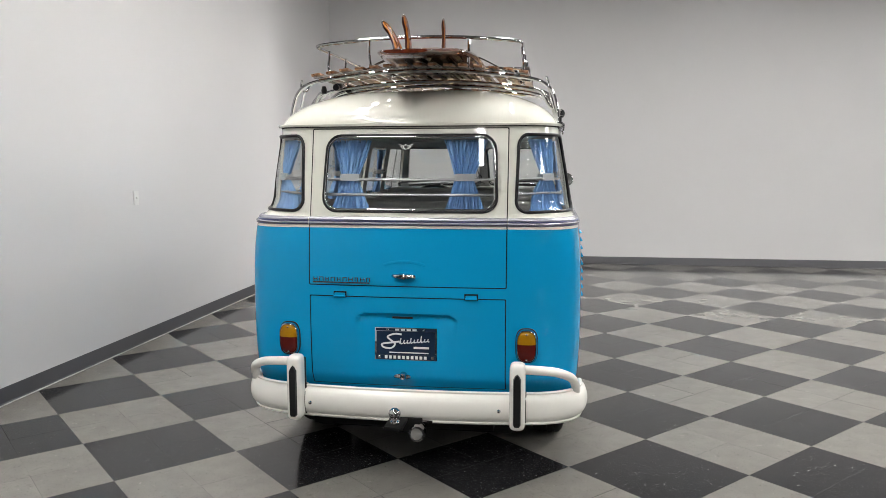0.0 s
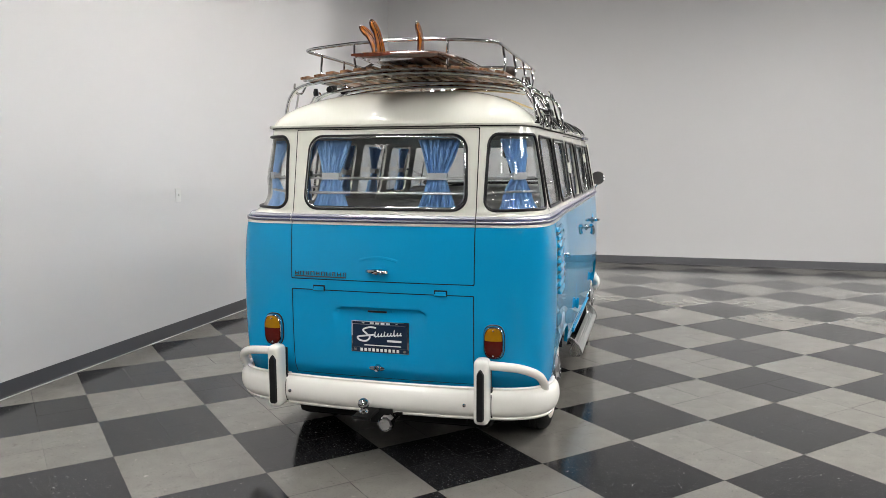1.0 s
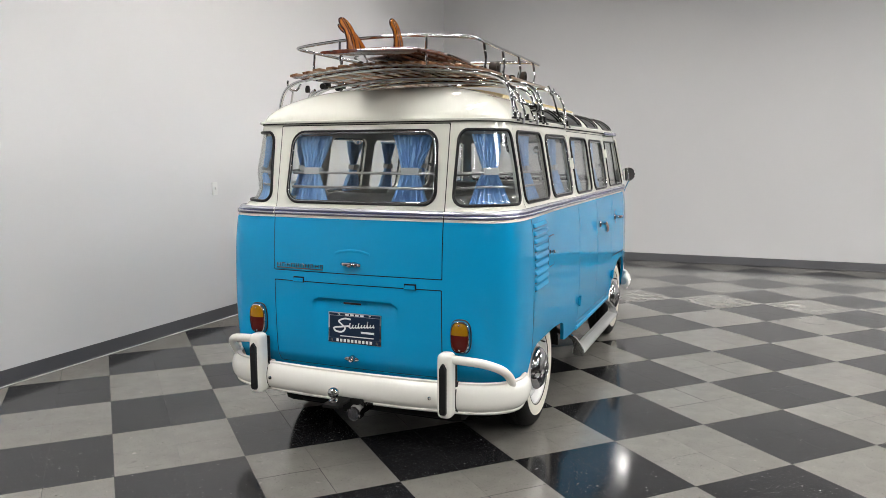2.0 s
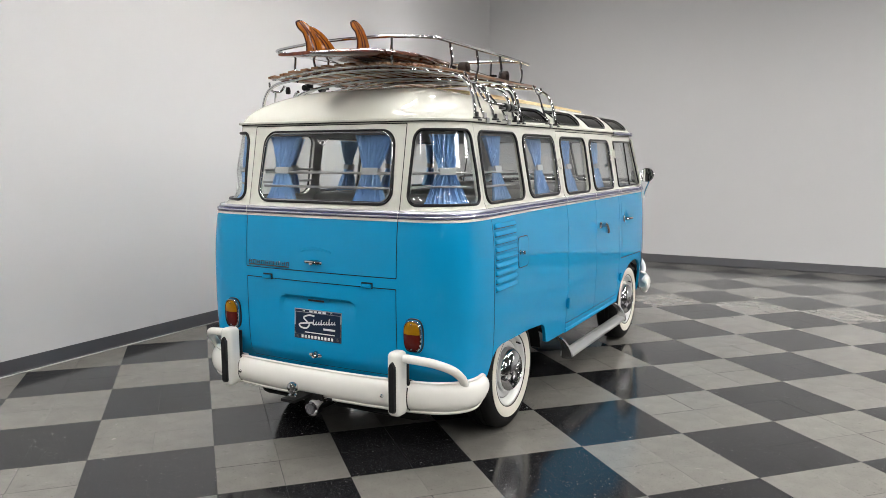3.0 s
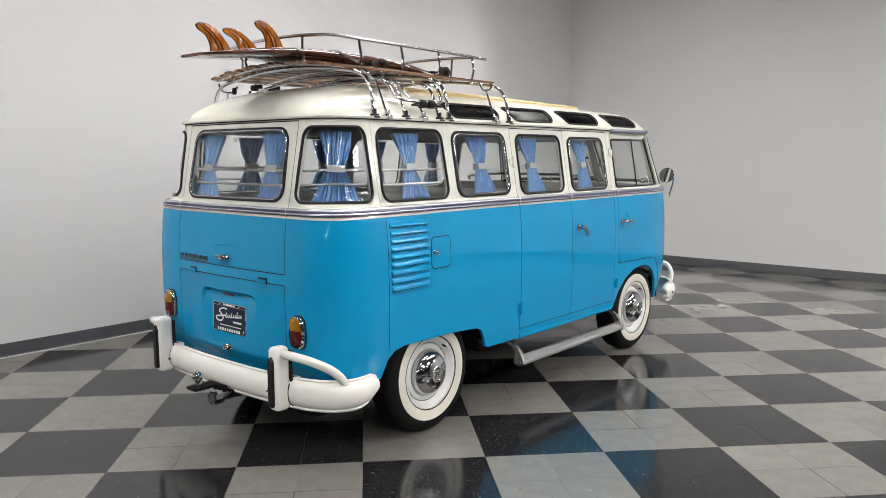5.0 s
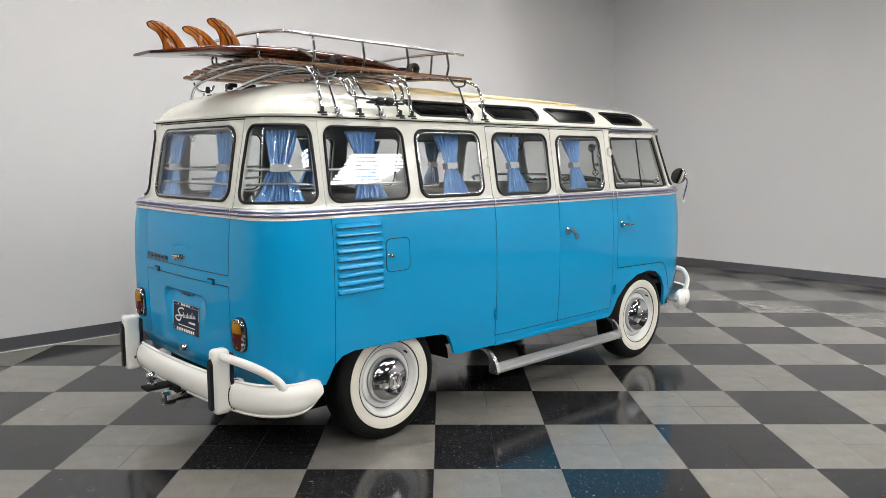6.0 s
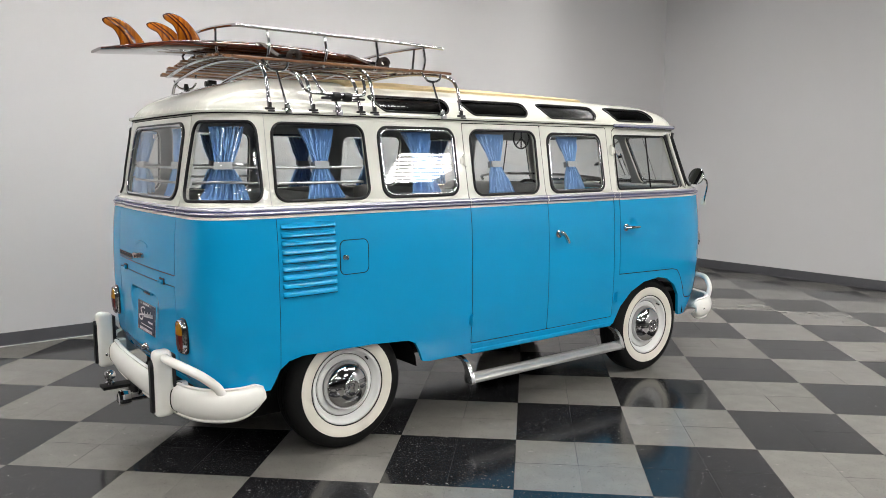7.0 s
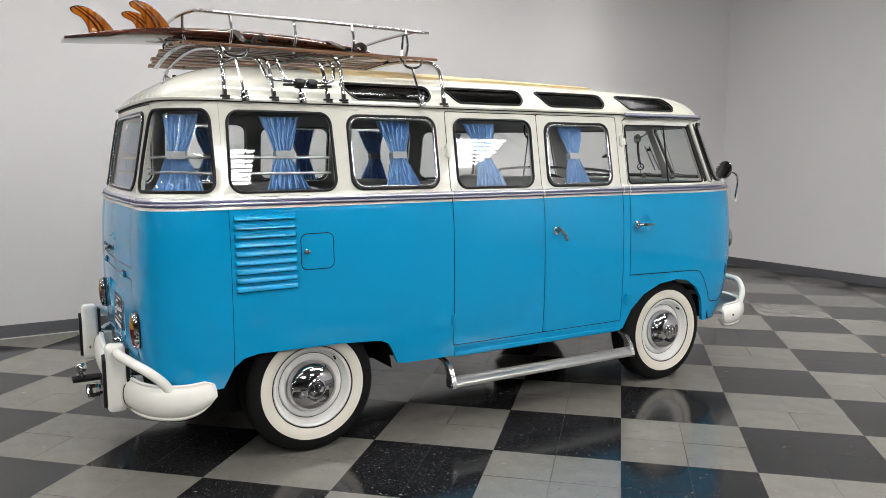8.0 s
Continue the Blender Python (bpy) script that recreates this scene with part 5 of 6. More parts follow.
def curtain(u, z0, z1, top, waist, foot, waist_z, shift=0.0, depth=0.045, seed=0):
    """A gathered curtain tied at the waist, hung on the inside of the skin."""
    rr = random.Random(seed)
    ob = empty("curtain")
    folds = 11
    nz, nu = 30, 121
    ph = [rr.uniform(-0.5, 0.5) for _ in range(folds + 2)]
    v, f = [], []
    for i in range(nz):
        t = i / (nz - 1)
        z = z0 + (z1 - z0) * t
        k = (z - waist_z) / (z1 - waist_z) if z > waist_z else (waist_z - z) / (waist_z - z0)
        full = top if z > waist_z else foot
        w = waist + (full - waist) * min(1, k) ** (1.0 if z > waist_z else 0.9)
        c = u + shift * (k if z > waist_z else -k * 0.6)
        uu, oo = [], []
        for j in range(nu):
            s = j / (nu - 1) * 2 - 1
            n = (s + 1) / 2 * folds
            p = ph[int(n)] * (1 - n % 1) + ph[int(n) + 1] * (n % 1)
            amp = 0.025 * (0.5 + 0.5 * min(1, w / 0.2)) * (0.6 + 0.4 * k) * (0.7 + 0.6 * abs(p))
            uu.append(c + s * w / 2 + 0.004 * math.sin(9 * t + 3 * n))
            fold = math.sin(2 * math.pi * n + p * 2.5 + 0.7 * math.sin(5 * t + n))
            oo.append(-depth + amp * (1.0 - 2.0 * abs(fold) ** 0.8 * 0.5 + 0.5 * fold) + 0.002 * math.sin(13 * n + 4 * t))
        ua, za = np.array(uu), np.full(nu, z + 0.0)
        pts = skin(ua, za) + surface_normals(skin, ua, za) * np.array(oo)[:, None]
        v += list(pts)
    for i in range(nz - 1):
        for j in range(nu - 1):
            a = i * nu + j
            f.append((a, a + 1, a + nu + 1, a + nu))
    cloth = mesh_part("cloth", v, f, CURTAIN, ob, smooth=75)
    mod = cloth.modifiers.new("thickness", "SOLIDIFY")
    mod.thickness = 0.0025
    us = np.linspace(u - waist / 2 - 0.006, u + waist / 2 + 0.006, 20)
    line = on_skin([(a, waist_z) for a in us], -depth + 0.018) + on_skin([(a, waist_z) for a in us[::-1]], -depth - 0.022)
    part("tie_band", sweep_bm(line, [(-0.0015, -0.017), (0.0015, -0.017), (0.0015, 0.017), (-0.0015, 0.017)], True, up=(0, 0, 1)), BAND, ob, "grey tie band")
    us = np.linspace(u + shift - top / 2 + 0.006, u + shift + top / 2 - 0.006, 10)
    part("curtain_rod", sweep_bm(on_skin([(a, z1 - 0.006) for a in us], -depth), circle(0.004, 8)), CHROME, ob)
    return tagged(ob, "sky blue gathered cloth curtain tied with a grey band", "curtain", "curtains in the bus windows")


curtain(-0.290, 1.285, 1.618, 0.205, 0.078, 0.185, 1.440, -0.002, seed=1)
curtain(0.268, 1.285, 1.618, 0.210, 0.078, 0.190, 1.440, 0.002, seed=2)
for s in (1, -1):
    curtain(s * 0.728, 1.285, 1.620, 0.250, 0.092, 0.300, 1.440, seed=3 + s)
    curtain(s * Y(-0.110), 1.283, 1.618, 0.190, 0.064, 0.200, 1.445, s * -0.010, seed=5 + s)
    curtain(s * Y(0.490), 1.283, 1.612, 0.190, 0.064, 0.200, 1.442, s * -0.02, seed=8 + s)
    curtain(s * Y(1.012), 1.278, 1.608, 0.200, 0.064, 0.195, 1.440, s * -0.03, seed=11 + s)
    curtain(s * Y(1.630), 1.276, 1.602, 0.180, 0.060, 0.185, 1.436, s * -0.02, seed=14 + s)

# ---- roof rack ----
rack = tagged(empty("roof_rack"), "chrome tube roof rack with varnished wooden slats", "roof rack")


def deck_z(x):
    return 1.985 - 0.042 * (x / 0.52) ** 2


for y, top_in in ((-0.374, 0.0), (0.192, 0.0), (0.749, 0.0)):
    arc = [(0.690, y, 1.700), (0.682, y, 1.77), (0.662, y, 1.840), (0.625, y, 1.888), (0.560, y, 1.916)] + [(x, y, deck_z(x) - 0.020) for x in (0.45, 0.30, 0.15, 0.0)]
    arc = arc + [(-x, yy, z) for x, yy, z in arc[-2::-1]]
    part("bow", tube_bm(smooth_line(arc, 5), 0.0095, 10), CHROME, rack, "chrome cross bow")
for y in (-0.151, 0.112):
    arc = [(0.688, y, 1.700), (0.672, y, 1.755), (0.640, y, 1.830), (0.595, y, 1.868), (0.50, y, 1.895), (0.25, y, 1.925), (0.0, y, 1.935)]
    arc = arc + [(-x, yy, z) for x, yy, z in arc[-2::-1]]
    part("bow", tube_bm(smooth_line(arc, 5), 0.0085, 10), CHROME, rack)
for y in (-0.374, -0.288, -0.151, -0.020, 0.112, 0.192, 0.614, 0.749):
    for s in (1, -1):
        clamp = y in (-0.288, -0.020, 0.614)
        foot = join_bm(box_bm((0.026, 0.040, 0.010), (s * 0.698, y, 1.697), 0.003), box_bm((0.012, 0.030 if clamp else 0.016, 0.030), (s * 0.700, y, 1.712), 0.004), box_bm((0.010, 0.034, 0.028 if clamp else 0.008), (s * 0.716, y, 1.686), 0.003))
        part("foot", foot, CHROME if clamp else RUBBER, rack)
        if clamp:
            top = 1.775 if y == -0.020 else 1.880
            part("clamp_rod", tube_bm(smooth_line([(s * 0.702, y, 1.70), (s * 0.680, y, 1.74), (s * (0.702 - 0.36 * (top - 1.70)), y - 0.02, top)], 5), 0.006, 8), CHROME, rack)
            if top > 1.8:
                hx, hz = s * (0.702 - 0.36 * (top - 1.70)), top
                part("hook", tube_bm(smooth_line([(hx - s * 0.01, y - 0.085, hz + 0.045), (hx, y - 0.070, hz + 0.020), (hx, y - 0.045, hz), (hx, y, hz - 0.002), (hx, y + 0.030, hz + 0.010), (hx - s * 0.01, y + 0.045, hz + 0.038)], 6), 0.0065, 8), CHROME, rack)
# ratchets and rubber-footed hooks on the off side
for y, z in ((-0.20, 1.912), (-0.10, 1.908)):
    part("ratchet", join_bm(box_bm((0.030, 0.050, 0.024), (-0.46 + 0.4 * (y + 0.15), y, z), 0.005), lathe_bm([(0.0, -0.02), (0.017, -0.018), (0.017, 0.018), (0.0, 0.02)], (-0.467 + 0.4 * (y + 0.15), y - 0.02, z - 0.010), "y", 18)), RUBBER, rack, "black strap ratchet")
part("hook_pad", lathe_bm([(0.0, -0.02), (0.013, -0.018), (0.015, 0.0), (0.010, 0.02), (0.0, 0.022)], (-0.520, -0.340, 1.878), "z", 16), RUBBER, rack)
# side tube with rubber grips
for s in (1, -1):
    part("carrier_tube", tube_bm(smooth_line([(s * 0.56, -0.20, 1.885), (s * 0.600, -0.185, 1.865), (s * 0.640, -0.170, 1.800), (s * 0.672, -0.150, 1.782), (s * 0.700, -0.06, 1.776), (s * 0.700, 0.10, 1.776), (s * 0.672, 0.150, 1.80), (s * 0.630, 0.165, 1.862), (s * 0.56, 0.17, 1.890)], 6), 0.0085, 10), CHROME, rack)
    part("carrier_tube", tube_bm(smooth_line([(s * 0.53, -0.09, 1.90), (s * 0.60, -0.10, 1.868), (s * 0.645, -0.09, 1.81), (s * 0.690, -0.055, 1.758), (s * 0.700, 0.0, 1.750), (s * 0.700, 0.09, 1.752)], 6), 0.0075, 10), CHROME, rack)
    for y in (-0.085, 0.100):
        part("rubber_pad", box_bm((0.022, 0.050, 0.012), (s * 0.706, y, 1.757), 0.004), RUBBER, rack)
    for y in (-0.030, 0.030):
        part("rubber_grip", lathe_bm([(0.010, -0.024), (0.022, -0.020), (0.024, 0.0), (0.022, 0.020), (0.010, 0.024)], (s * 0.700, y, 1.765), "y", 14), RUBBER, rack)
# guard rail: posts and hoop
RAIL_Z = 2.085
hoop = [(0.500, 0.770, RAIL_Z - 0.006), (0.502, 0.50, RAIL_Z), (0.502, 0.0, RAIL_Z + 0.002), (0.508, -0.30, RAIL_Z + 0.002), (0.508, -0.390, RAIL_Z + 0.003), (0.488, -0.430, RAIL_Z + 0.007), (0.40, -0.440, RAIL_Z + 0.016), (0.20, -0.446, RAIL_Z + 0.030), (0.0, -0.448, RAIL_Z + 0.034)]
hoop = hoop + [(-x * (1.0 + 0.05 * min(1, abs(x) / 0.45)), y, z) for x, y, z in hoop[-2::-1]]
part("guard_hoop", tube_bm(smooth_line(hoop, 6), 0.0085, 10), CHROME, rack, "chrome guard hoop")
part("front_hoop", tube_bm(smooth_line([(0.495, 0.70, RAIL_Z - 0.004), (0.42, 0.735, RAIL_Z + 0.010), (0.20, 0.75, RAIL_Z + 0.022), (0.0, 0.752, RAIL_Z + 0.025), (-0.20, 0.75, RAIL_Z + 0.022), (-0.42, 0.735, RAIL_Z + 0.010), (-0.495, 0.70, RAIL_Z - 0.004)], 6), 0.0085, 10), CHROME, rack)
for s in (1, -1):
    for y in (-0.290, 0.020, 0.325, 0.632):
        part("post", tube_bm(smooth_line([(s * 0.503, y, RAIL_Z), (s * 0.506, y + 0.004, 2.05), (s * 0.512, y + 0.006, 2.00), (s * 0.500, y, 1.945), (s * 0.490, y, 1.930)], 5), 0.0070, 8), CHROME, rack)
    part("post", tube_bm(smooth_line([(s * 0.250, -0.446, RAIL_Z + 0.027), (s * 0.250, -0.448, 2.04), (s * 0.246, -0.438, 1.985), (s * 0.240, -0.430, 1.965)], 5), 0.0070, 8), CHROME, rack)
    part("post", tube_bm([(s * 0.25, 0.750, RAIL_Z + 0.02), (s * 0.25, 0.735, 1.965)], 0.0070, 8), CHROME, rack)
# wooden slats along the rack
N_SLATS = 15
for i in range(N_SLATS):
    x = -0.520 + 1.040 * i / (N_SLATS - 1)
    slope = math.atan(-2 * 0.042 * x / 0.52 ** 2)
    dy = 0.010 * math.sin(i * 2.3)
    m = Matrix.Translation((x, 0.157 + dy, deck_z(x))) @ Matrix.Rotation(-slope, 4, "Y")
    part("slat", moved(box_bm((0.046, 1.275, 0.014), (0, 0, 0), 0.0035, 2), m), SLAT_WOOD, rack, "varnished wooden slat")
for y in (-0.44, -0.10, 0.46):
    pts = [(x, y, deck_z(x) - 0.0105) for x in np.linspace(-0.54, 0.54, 21)]
    part("flat_bar", sweep_bm(pts, [(-0.014, -0.002), (0.014, -0.002), (0.014, 0.002), (-0.014, 0.002)], up=(0, 0, 1)), ALUMINIUM, rack)

# ---- surfboard, laid fins up ----
board = tagged(empty("surfboard"), "varnished dark red wooden surfboard lying fins up on the rack", "surfboard")
BX = 0.035
B_HALF = keyed([(-0.955, 0.098), (-0.86, 0.135), (-0.70, 0.185), (-0.45, 0.232), (-0.10, 0.250), (0.25, 0.232), (0.50, 0.180), (0.66, 0.115), (0.745, 0.045), (0.775, 0.004)])
B_TOP = keyed([(-0.955, 1.990), (-0.80, 2.014), (-0.60, 2.042), (-0.35, 2.056), (0.0, 2.056), (0.35, 2.038), (0.60, 2.012), (0.775, 1.985)])
B_THICK = keyed([(-0.955, 0.016), (-0.80, 0.030), (-0.55, 0.044), (-0.1, 0.056), (0.3, 0.050), (0.6, 0.034), (0.775, 0.012)])
SECT = [(-1.0, -0.45), (-0.97, -0.20), (-0.86, -0.05), (-0.55, -0.005), (0.0, 0.0), (0.55, -0.005), (0.86, -0.05), (0.97, -0.20), (1.0, -0.45), (0.95, -0.70), (0.80, -0.88), (0.45, -0.98), (0.0, -1.0), (-0.45, -0.98), (-0.80, -0.88), (-0.95, -0.70)]
bm = bmesh.new()
rings = []
for y in np.concatenate([np.linspace(-0.955, -0.8, 8), np.linspace(-0.78, 0.6, 36), np.linspace(0.62, 0.775, 12)]):
    w, t, h = float(B_HALF(y)), float(B_TOP(y)), float(B_THICK(y))
    rings.append([bm.verts.new((BX + a * w, y, t + b * h)) for a, b in SECT])
for a, b in zip(rings, rings[1:]):
    for k in range(len(SECT)):
        bm.faces.new((a[k], a[(k + 1) % len(SECT)], b[(k + 1) % len(SECT)], b[k]))
bm.faces.new(rings[0])
bm.faces.new(rings[-1])
part("deck", bm, BOARD_WOOD, board, smooth=50)
part("stringer", sweep_bm([(BX, y, float(B_TOP(y)) + 0.0006) for y in np.linspace(-0.92, 0.76, 50)], [(-0.006, -0.001), (0.006, -0.001), (0.006, 0.0008), (-0.006, 0.0008)], up=(0, 0, 1)), STRINGER_WOOD, board, "pale wooden stringer")
for k in (-0.12, 0.12):
    part("stringer", sweep_bm([(BX + k * float(B_HALF(y)) / 0.25, y, float(B_TOP(y)) + 0.0004) for y in np.linspace(-0.90, 0.72, 50)], [(-0.003, -0.001), (0.003, -0.001), (0.003, 0.0008), (-0.003, 0.0008)], up=(0, 0, 1)), STRINGER_WOOD, board)

FIN = [(0.118, -0.004), (0.104, 0.026), (0.082, 0.056), (0.048, 0.091), (0.006, 0.114), (-0.034, 0.121), (-0.060, 0.114), (-0.067, 0.104), (-0.056, 0.088), (-0.024, 0.071), (-0.007, 0.045), (0.001, 0.020), (0.000, -0.004)]


def fin(x, y, cant, toe, size):
    """A raked fin with a swept-back tip; y is the trailing end of its base."""
    z = float(B_TOP(y + 0.05))
    m = Matrix.Translation((x, y, z - 0.002)) @ Matrix.Rotation(radians(toe), 4, "Z") @ Matrix.Rotation(radians(cant), 4, "Y") @ Matrix.Scale(size, 4)
    loop = [(p.x, p.y) for p in smooth_line([(a, b, 0) for a, b in FIN], 4)]
    c = Vector((0.03, 0.05))
    bm = bmesh.new()
    rings = []
    for k, w in ((1.0, 0.001), (0.945, 0.0040), (0.84, 0.0055)):
        rings.append((k, w))
    up = [[bm.verts.new((w, c.x + (a - c.x) * k, c.y + (b - c.y) * k)) for a, b in loop] for k, w in rings]
    dn = [[bm.verts.new((-w, c.x + (a - c.x) * k, c.y + (b - c.y) * k)) for a, b in loop] for k, w in rings]
    n = len(loop)
    for stack in (up, dn):
        for a, b in zip(stack, stack[1:]):
            for i in range(n):
                bm.faces.new((a[i], a[(i + 1) % n], b[(i + 1) % n], b[i])).material_index = 1 if a is stack[0] else 0
        bm.faces.new(stack[-1])
    for i in range(n):
        bm.faces.new((up[0][i], up[0][(i + 1) % n], dn[0][(i + 1) % n], dn[0][i])).material_index = 1
    ob = part("fin", bm, [FIN_WOOD, FIN_RIM], board, "raked wooden fin with dark stripes", smooth=50)
    ob.matrix_local = m
    return ob


fin(BX - 0.020, -0.840, 0, 0, 1.12)
fin(BX - 0.126, -0.600, -16, -10, 1.07)
fin(BX + 0.108, -0.600, 4, 3, 1.06)


def strap(y, seed):
    """A webbing strap over the board and its rolled loose end by the rack's edge."""
    ob = empty("tie_strap")
    pts = smooth_line([(0.50, y, 1.952), (0.40, y - 0.01, 1.985), (0.27, y - 0.02, float(B_TOP(y)) - 0.01), (0.18, y - 0.02, float(B_TOP(y)) + 0.004), (-0.10, y - 0.02, float(B_TOP(y)) + 0.004), (-0.21, y - 0.02, float(B_TOP(y)) - 0.012), (-0.36, y - 0.01, 1.985), (-0.50, y, 1.952)], 6)
    part("webbing", sweep_bm(pts, [(-0.019, -0.0015), (0.019, -0.0015), (0.019, 0.0015), (-0.019, 0.0015)], up=(0, 0, 1)), STRAP, ob)
    roll = []
    for k in range(100):
        a = k / 100 * 2 * math.pi * 3.4
        r = 0.034 - 0.017 * k / 100
        roll.append(Vector((0.515, y + 0.030 + r * math.cos(a), 1.966 + r * math.sin(a))))
    part("rolled_end", sweep_bm(roll, [(-0.0014, -0.020), (0.0014, -0.020), (0.0014, 0.020), (-0.0014, 0.020)], up=(1, 0, 0)), STRAP, ob)
    part("buckle", box_bm((0.03, 0.045, 0.012), (0.46, y, 1.972), 0.003), BLACK_METAL, ob)
    return tagged(ob, "brown webbing strap holding the surfboard to the rack", "strap", "straps over the surfboard")


strap(-0.185, 1)
strap(0.330, 2)

# ---- wheels ----


def wheel(name, x, y, z, side):
    """Tyre with a broad white wall, painted rim and domed chrome cap; side +1 faces right."""
    w = empty(name, (x, y, z))
    w.parent = bus
    R = 0.326
    tread = [(0.200, -0.075), (0.262, -0.088), (0.300, -0.080), (0.318, -0.066), (0.3245, -0.050), (R, -0.030)]
    for g in (-0.030, 0.0, 0.030):
        tread += [(R, g - 0.004), (R - 0.006, g - 0.003), (R - 0.006, g + 0.003), (R, g + 0.004)]
    tread += [(R, 0.034), (0.3245, 0.050), (0.318, 0.066), (0.300, 0.080), (0.280, 0.087), (0.268, 0.0885), (0.258, 0.0875), (0.203, 0.072), (0.201, 0.05), (0.190, -0.05), (0.200, -0.075)]
    part("tyre", lathe_bm(tread, (0, 0, 0), "x", 96, side), TYRE, w, "black tyre")
    part("whitewall", lathe_bm([(0.260, 0.0870), (0.259, 0.0900), (0.238, 0.0915), (0.215, 0.0885), (0.206, 0.0850), (0.204, 0.080), (0.204, 0.068)], (0, 0, 0), "x", 96, side), WHITEWALL, w, "cream white wall of the tyre")
    rim = [(0.200, 0.060), (0.200, 0.078), (0.197, 0.0825), (0.190, 0.083), (0.184, 0.079), (0.180, 0.068), (0.174, 0.060), (0.166, 0.055), (0.162, 0.046), (0.158, 0.046), (0.154, 0.052), (0.140, 0.055), (0.130, 0.052), (0.126, 0.044), (0.05, 0.044), (0.0, 0.044)]
    part("rim", lathe_bm(rim, (0, 0, 0), "x", 96, side), RIM, w, "cream painted steel rim")
    part("rim_line", lathe_bm([(0.2045, 0.0840), (0.2045, 0.0860), (0.2000, 0.0845), (0.2000, 0.0825)], (0, 0, 0), "x", 96, side), RUBBER, w)
    part("rim_line", lathe_bm([(0.1614, 0.0460), (0.1614, 0.0470), (0.1590, 0.0470), (0.1590, 0.0460)], (0, 0, 0), "x", 72, side), RUBBER, w)
    cap = [(0.1245, 0.046), (0.1250, 0.068), (0.1225, 0.078), (0.115, 0.091), (0.102, 0.104), (0.085, 0.1155), (0.065, 0.1235), (0.050, 0.1272), (0.043, 0.1290), (0.041, 0.1315), (0.037, 0.1315), (0.035, 0.1290), (0.0, 0.1305)]
    hub = part("hubcap", lathe_bm(cap, (0, 0, 0), "x", 72, side), CHROME, w, "domed chrome hubcap")
    bars = []
    for dy, dz, ang, ln in ((-0.011, 0.008, 20, 0.028), (0.011, 0.008, -20, 0.028), (-0.012, -0.010, -20, 0.024), (0.012, -0.010, 20, 0.024)):
        bars.append(box_bm((0.004, 0.005, ln), (side * 0.1315, dy, dz), 0.0012, 1, Matrix.Rotation(radians(ang), 4, "X")))
    part("emblem", join_bm(*bars), CHROME, hub)
    part("valve", tube_bm([(side * 0.062, 0.118, 0.130), (side * 0.090, 0.113, 0.125)], 0.005, 8), RUBBER, w)
    part("drum", lathe_bm([(0.0, -0.12), (0.13, -0.12), (0.13, 0.03), (0.0, 0.03)], (0, 0, 0), "x", 32, side), BLACK_METAL, w)
    return w


for s in (1, -1):
    wheel("rear_wheel", s * 0.655, -0.010, 0.326, s)
    wheel("front_wheel", s * 0.660, 2.358, 0.326, s)
# axles, chassis pan and wheel tubs
for ay in (-0.01, 2.358):
    part("axle", tube_bm([(-0.6, ay, 0.326), (0.6, ay, 0.326)], 0.045), BLACK_METAL, bus)
part("underbody", join_bm(box_bm((1.34, 1.50, 0.12), (0, 1.18, 0.485), 0.02), box_bm((0.80, 3.55, 0.20), (0, 1.15, 0.42), 0.02), box_bm((1.06, 0.50, 0.30), (0, -0.40, 0.325), 0.06), lathe_bm([(0.0, -0.42), (0.085, -0.40), (0.09, 0.0), (0.085, 0.40), (0.0, 0.42)], (0, -0.60, 0.27), "x", 20), box_bm((0.10, 3.3, 0.12), (0.34, 1.1, 0.40), 0.01), box_bm((0.10, 3.3, 0.12), (-0.34, 1.1, 0.40), 0.01),
                          box_bm((0.80, 0.60, 0.26), (0, -0.36, 0.33), 0.05)), BLACK_METAL, bus, "black underbody pan")


def tub(y, r, s):
    """A wheel housing under the floor, open below and to the outside."""
    prof = []
    for i in range(17):
        a = math.pi * i / 16
        prof.append((y + r * math.cos(a), 0.36 + (r - 0.02) * math.sin(a) * 0.72))
    bm = bmesh.new()
    A = [bm.verts.new((s * 0.745, p, q)) for p, q in prof]
    B = [bm.verts.new((s * 0.42, p, q)) for p, q in prof]
    for i in range(16):
        bm.faces.new((A[i], A[i + 1], B[i + 1], B[i]))
    bm.faces.new(B)
    return part("wheel_tub", bm, BLACK_METAL, bus)


for s in (1, -1):
    tub(-0.01, 0.42, s)
    tub(2.35, 0.40, s)

# ---- the room ----
WALL_X, WALL_Y = -2.72, 7.05
FAR_X, BACK_Y, ROOM_H = 26.0, -36.0, 4.7


def wall(name, size, place, label, mat=WALL_PAINT):
    ob = part(name, box_bm(size, place), mat, None, label)
    return tagged(ob, "", "wall", "", "structure")


wall("wall_west", (0.15, WALL_Y - BACK_Y + 0.3, ROOM_H), (WALL_X - 0.075, (WALL_Y + BACK_Y) / 2, ROOM_H / 2), "plain pale grey painted showroom wall")
wall("wall_north", (FAR_X - WALL_X, 0.15, ROOM_H), ((WALL_X + FAR_X) / 2, WALL_Y + 0.075, ROOM_H / 2), "plain pale grey painted showroom wall")
# the east and south walls are out of view, added to close the room darkly
wall("wall_east", (0.15, WALL_Y - BACK_Y + 0.3, ROOM_H), (FAR_X + 0.075, (WALL_Y + BACK_Y) / 2, ROOM_H / 2), "unseen dark wall added to close the showroom", DARK_WALL)
wall("wall_south", (FAR_X - WALL_X, 0.15, ROOM_H), ((WALL_X + FAR_X) / 2, BACK_Y - 0.075, ROOM_H / 2), "unseen dark wall added to close the showroom", DARK_WALL)
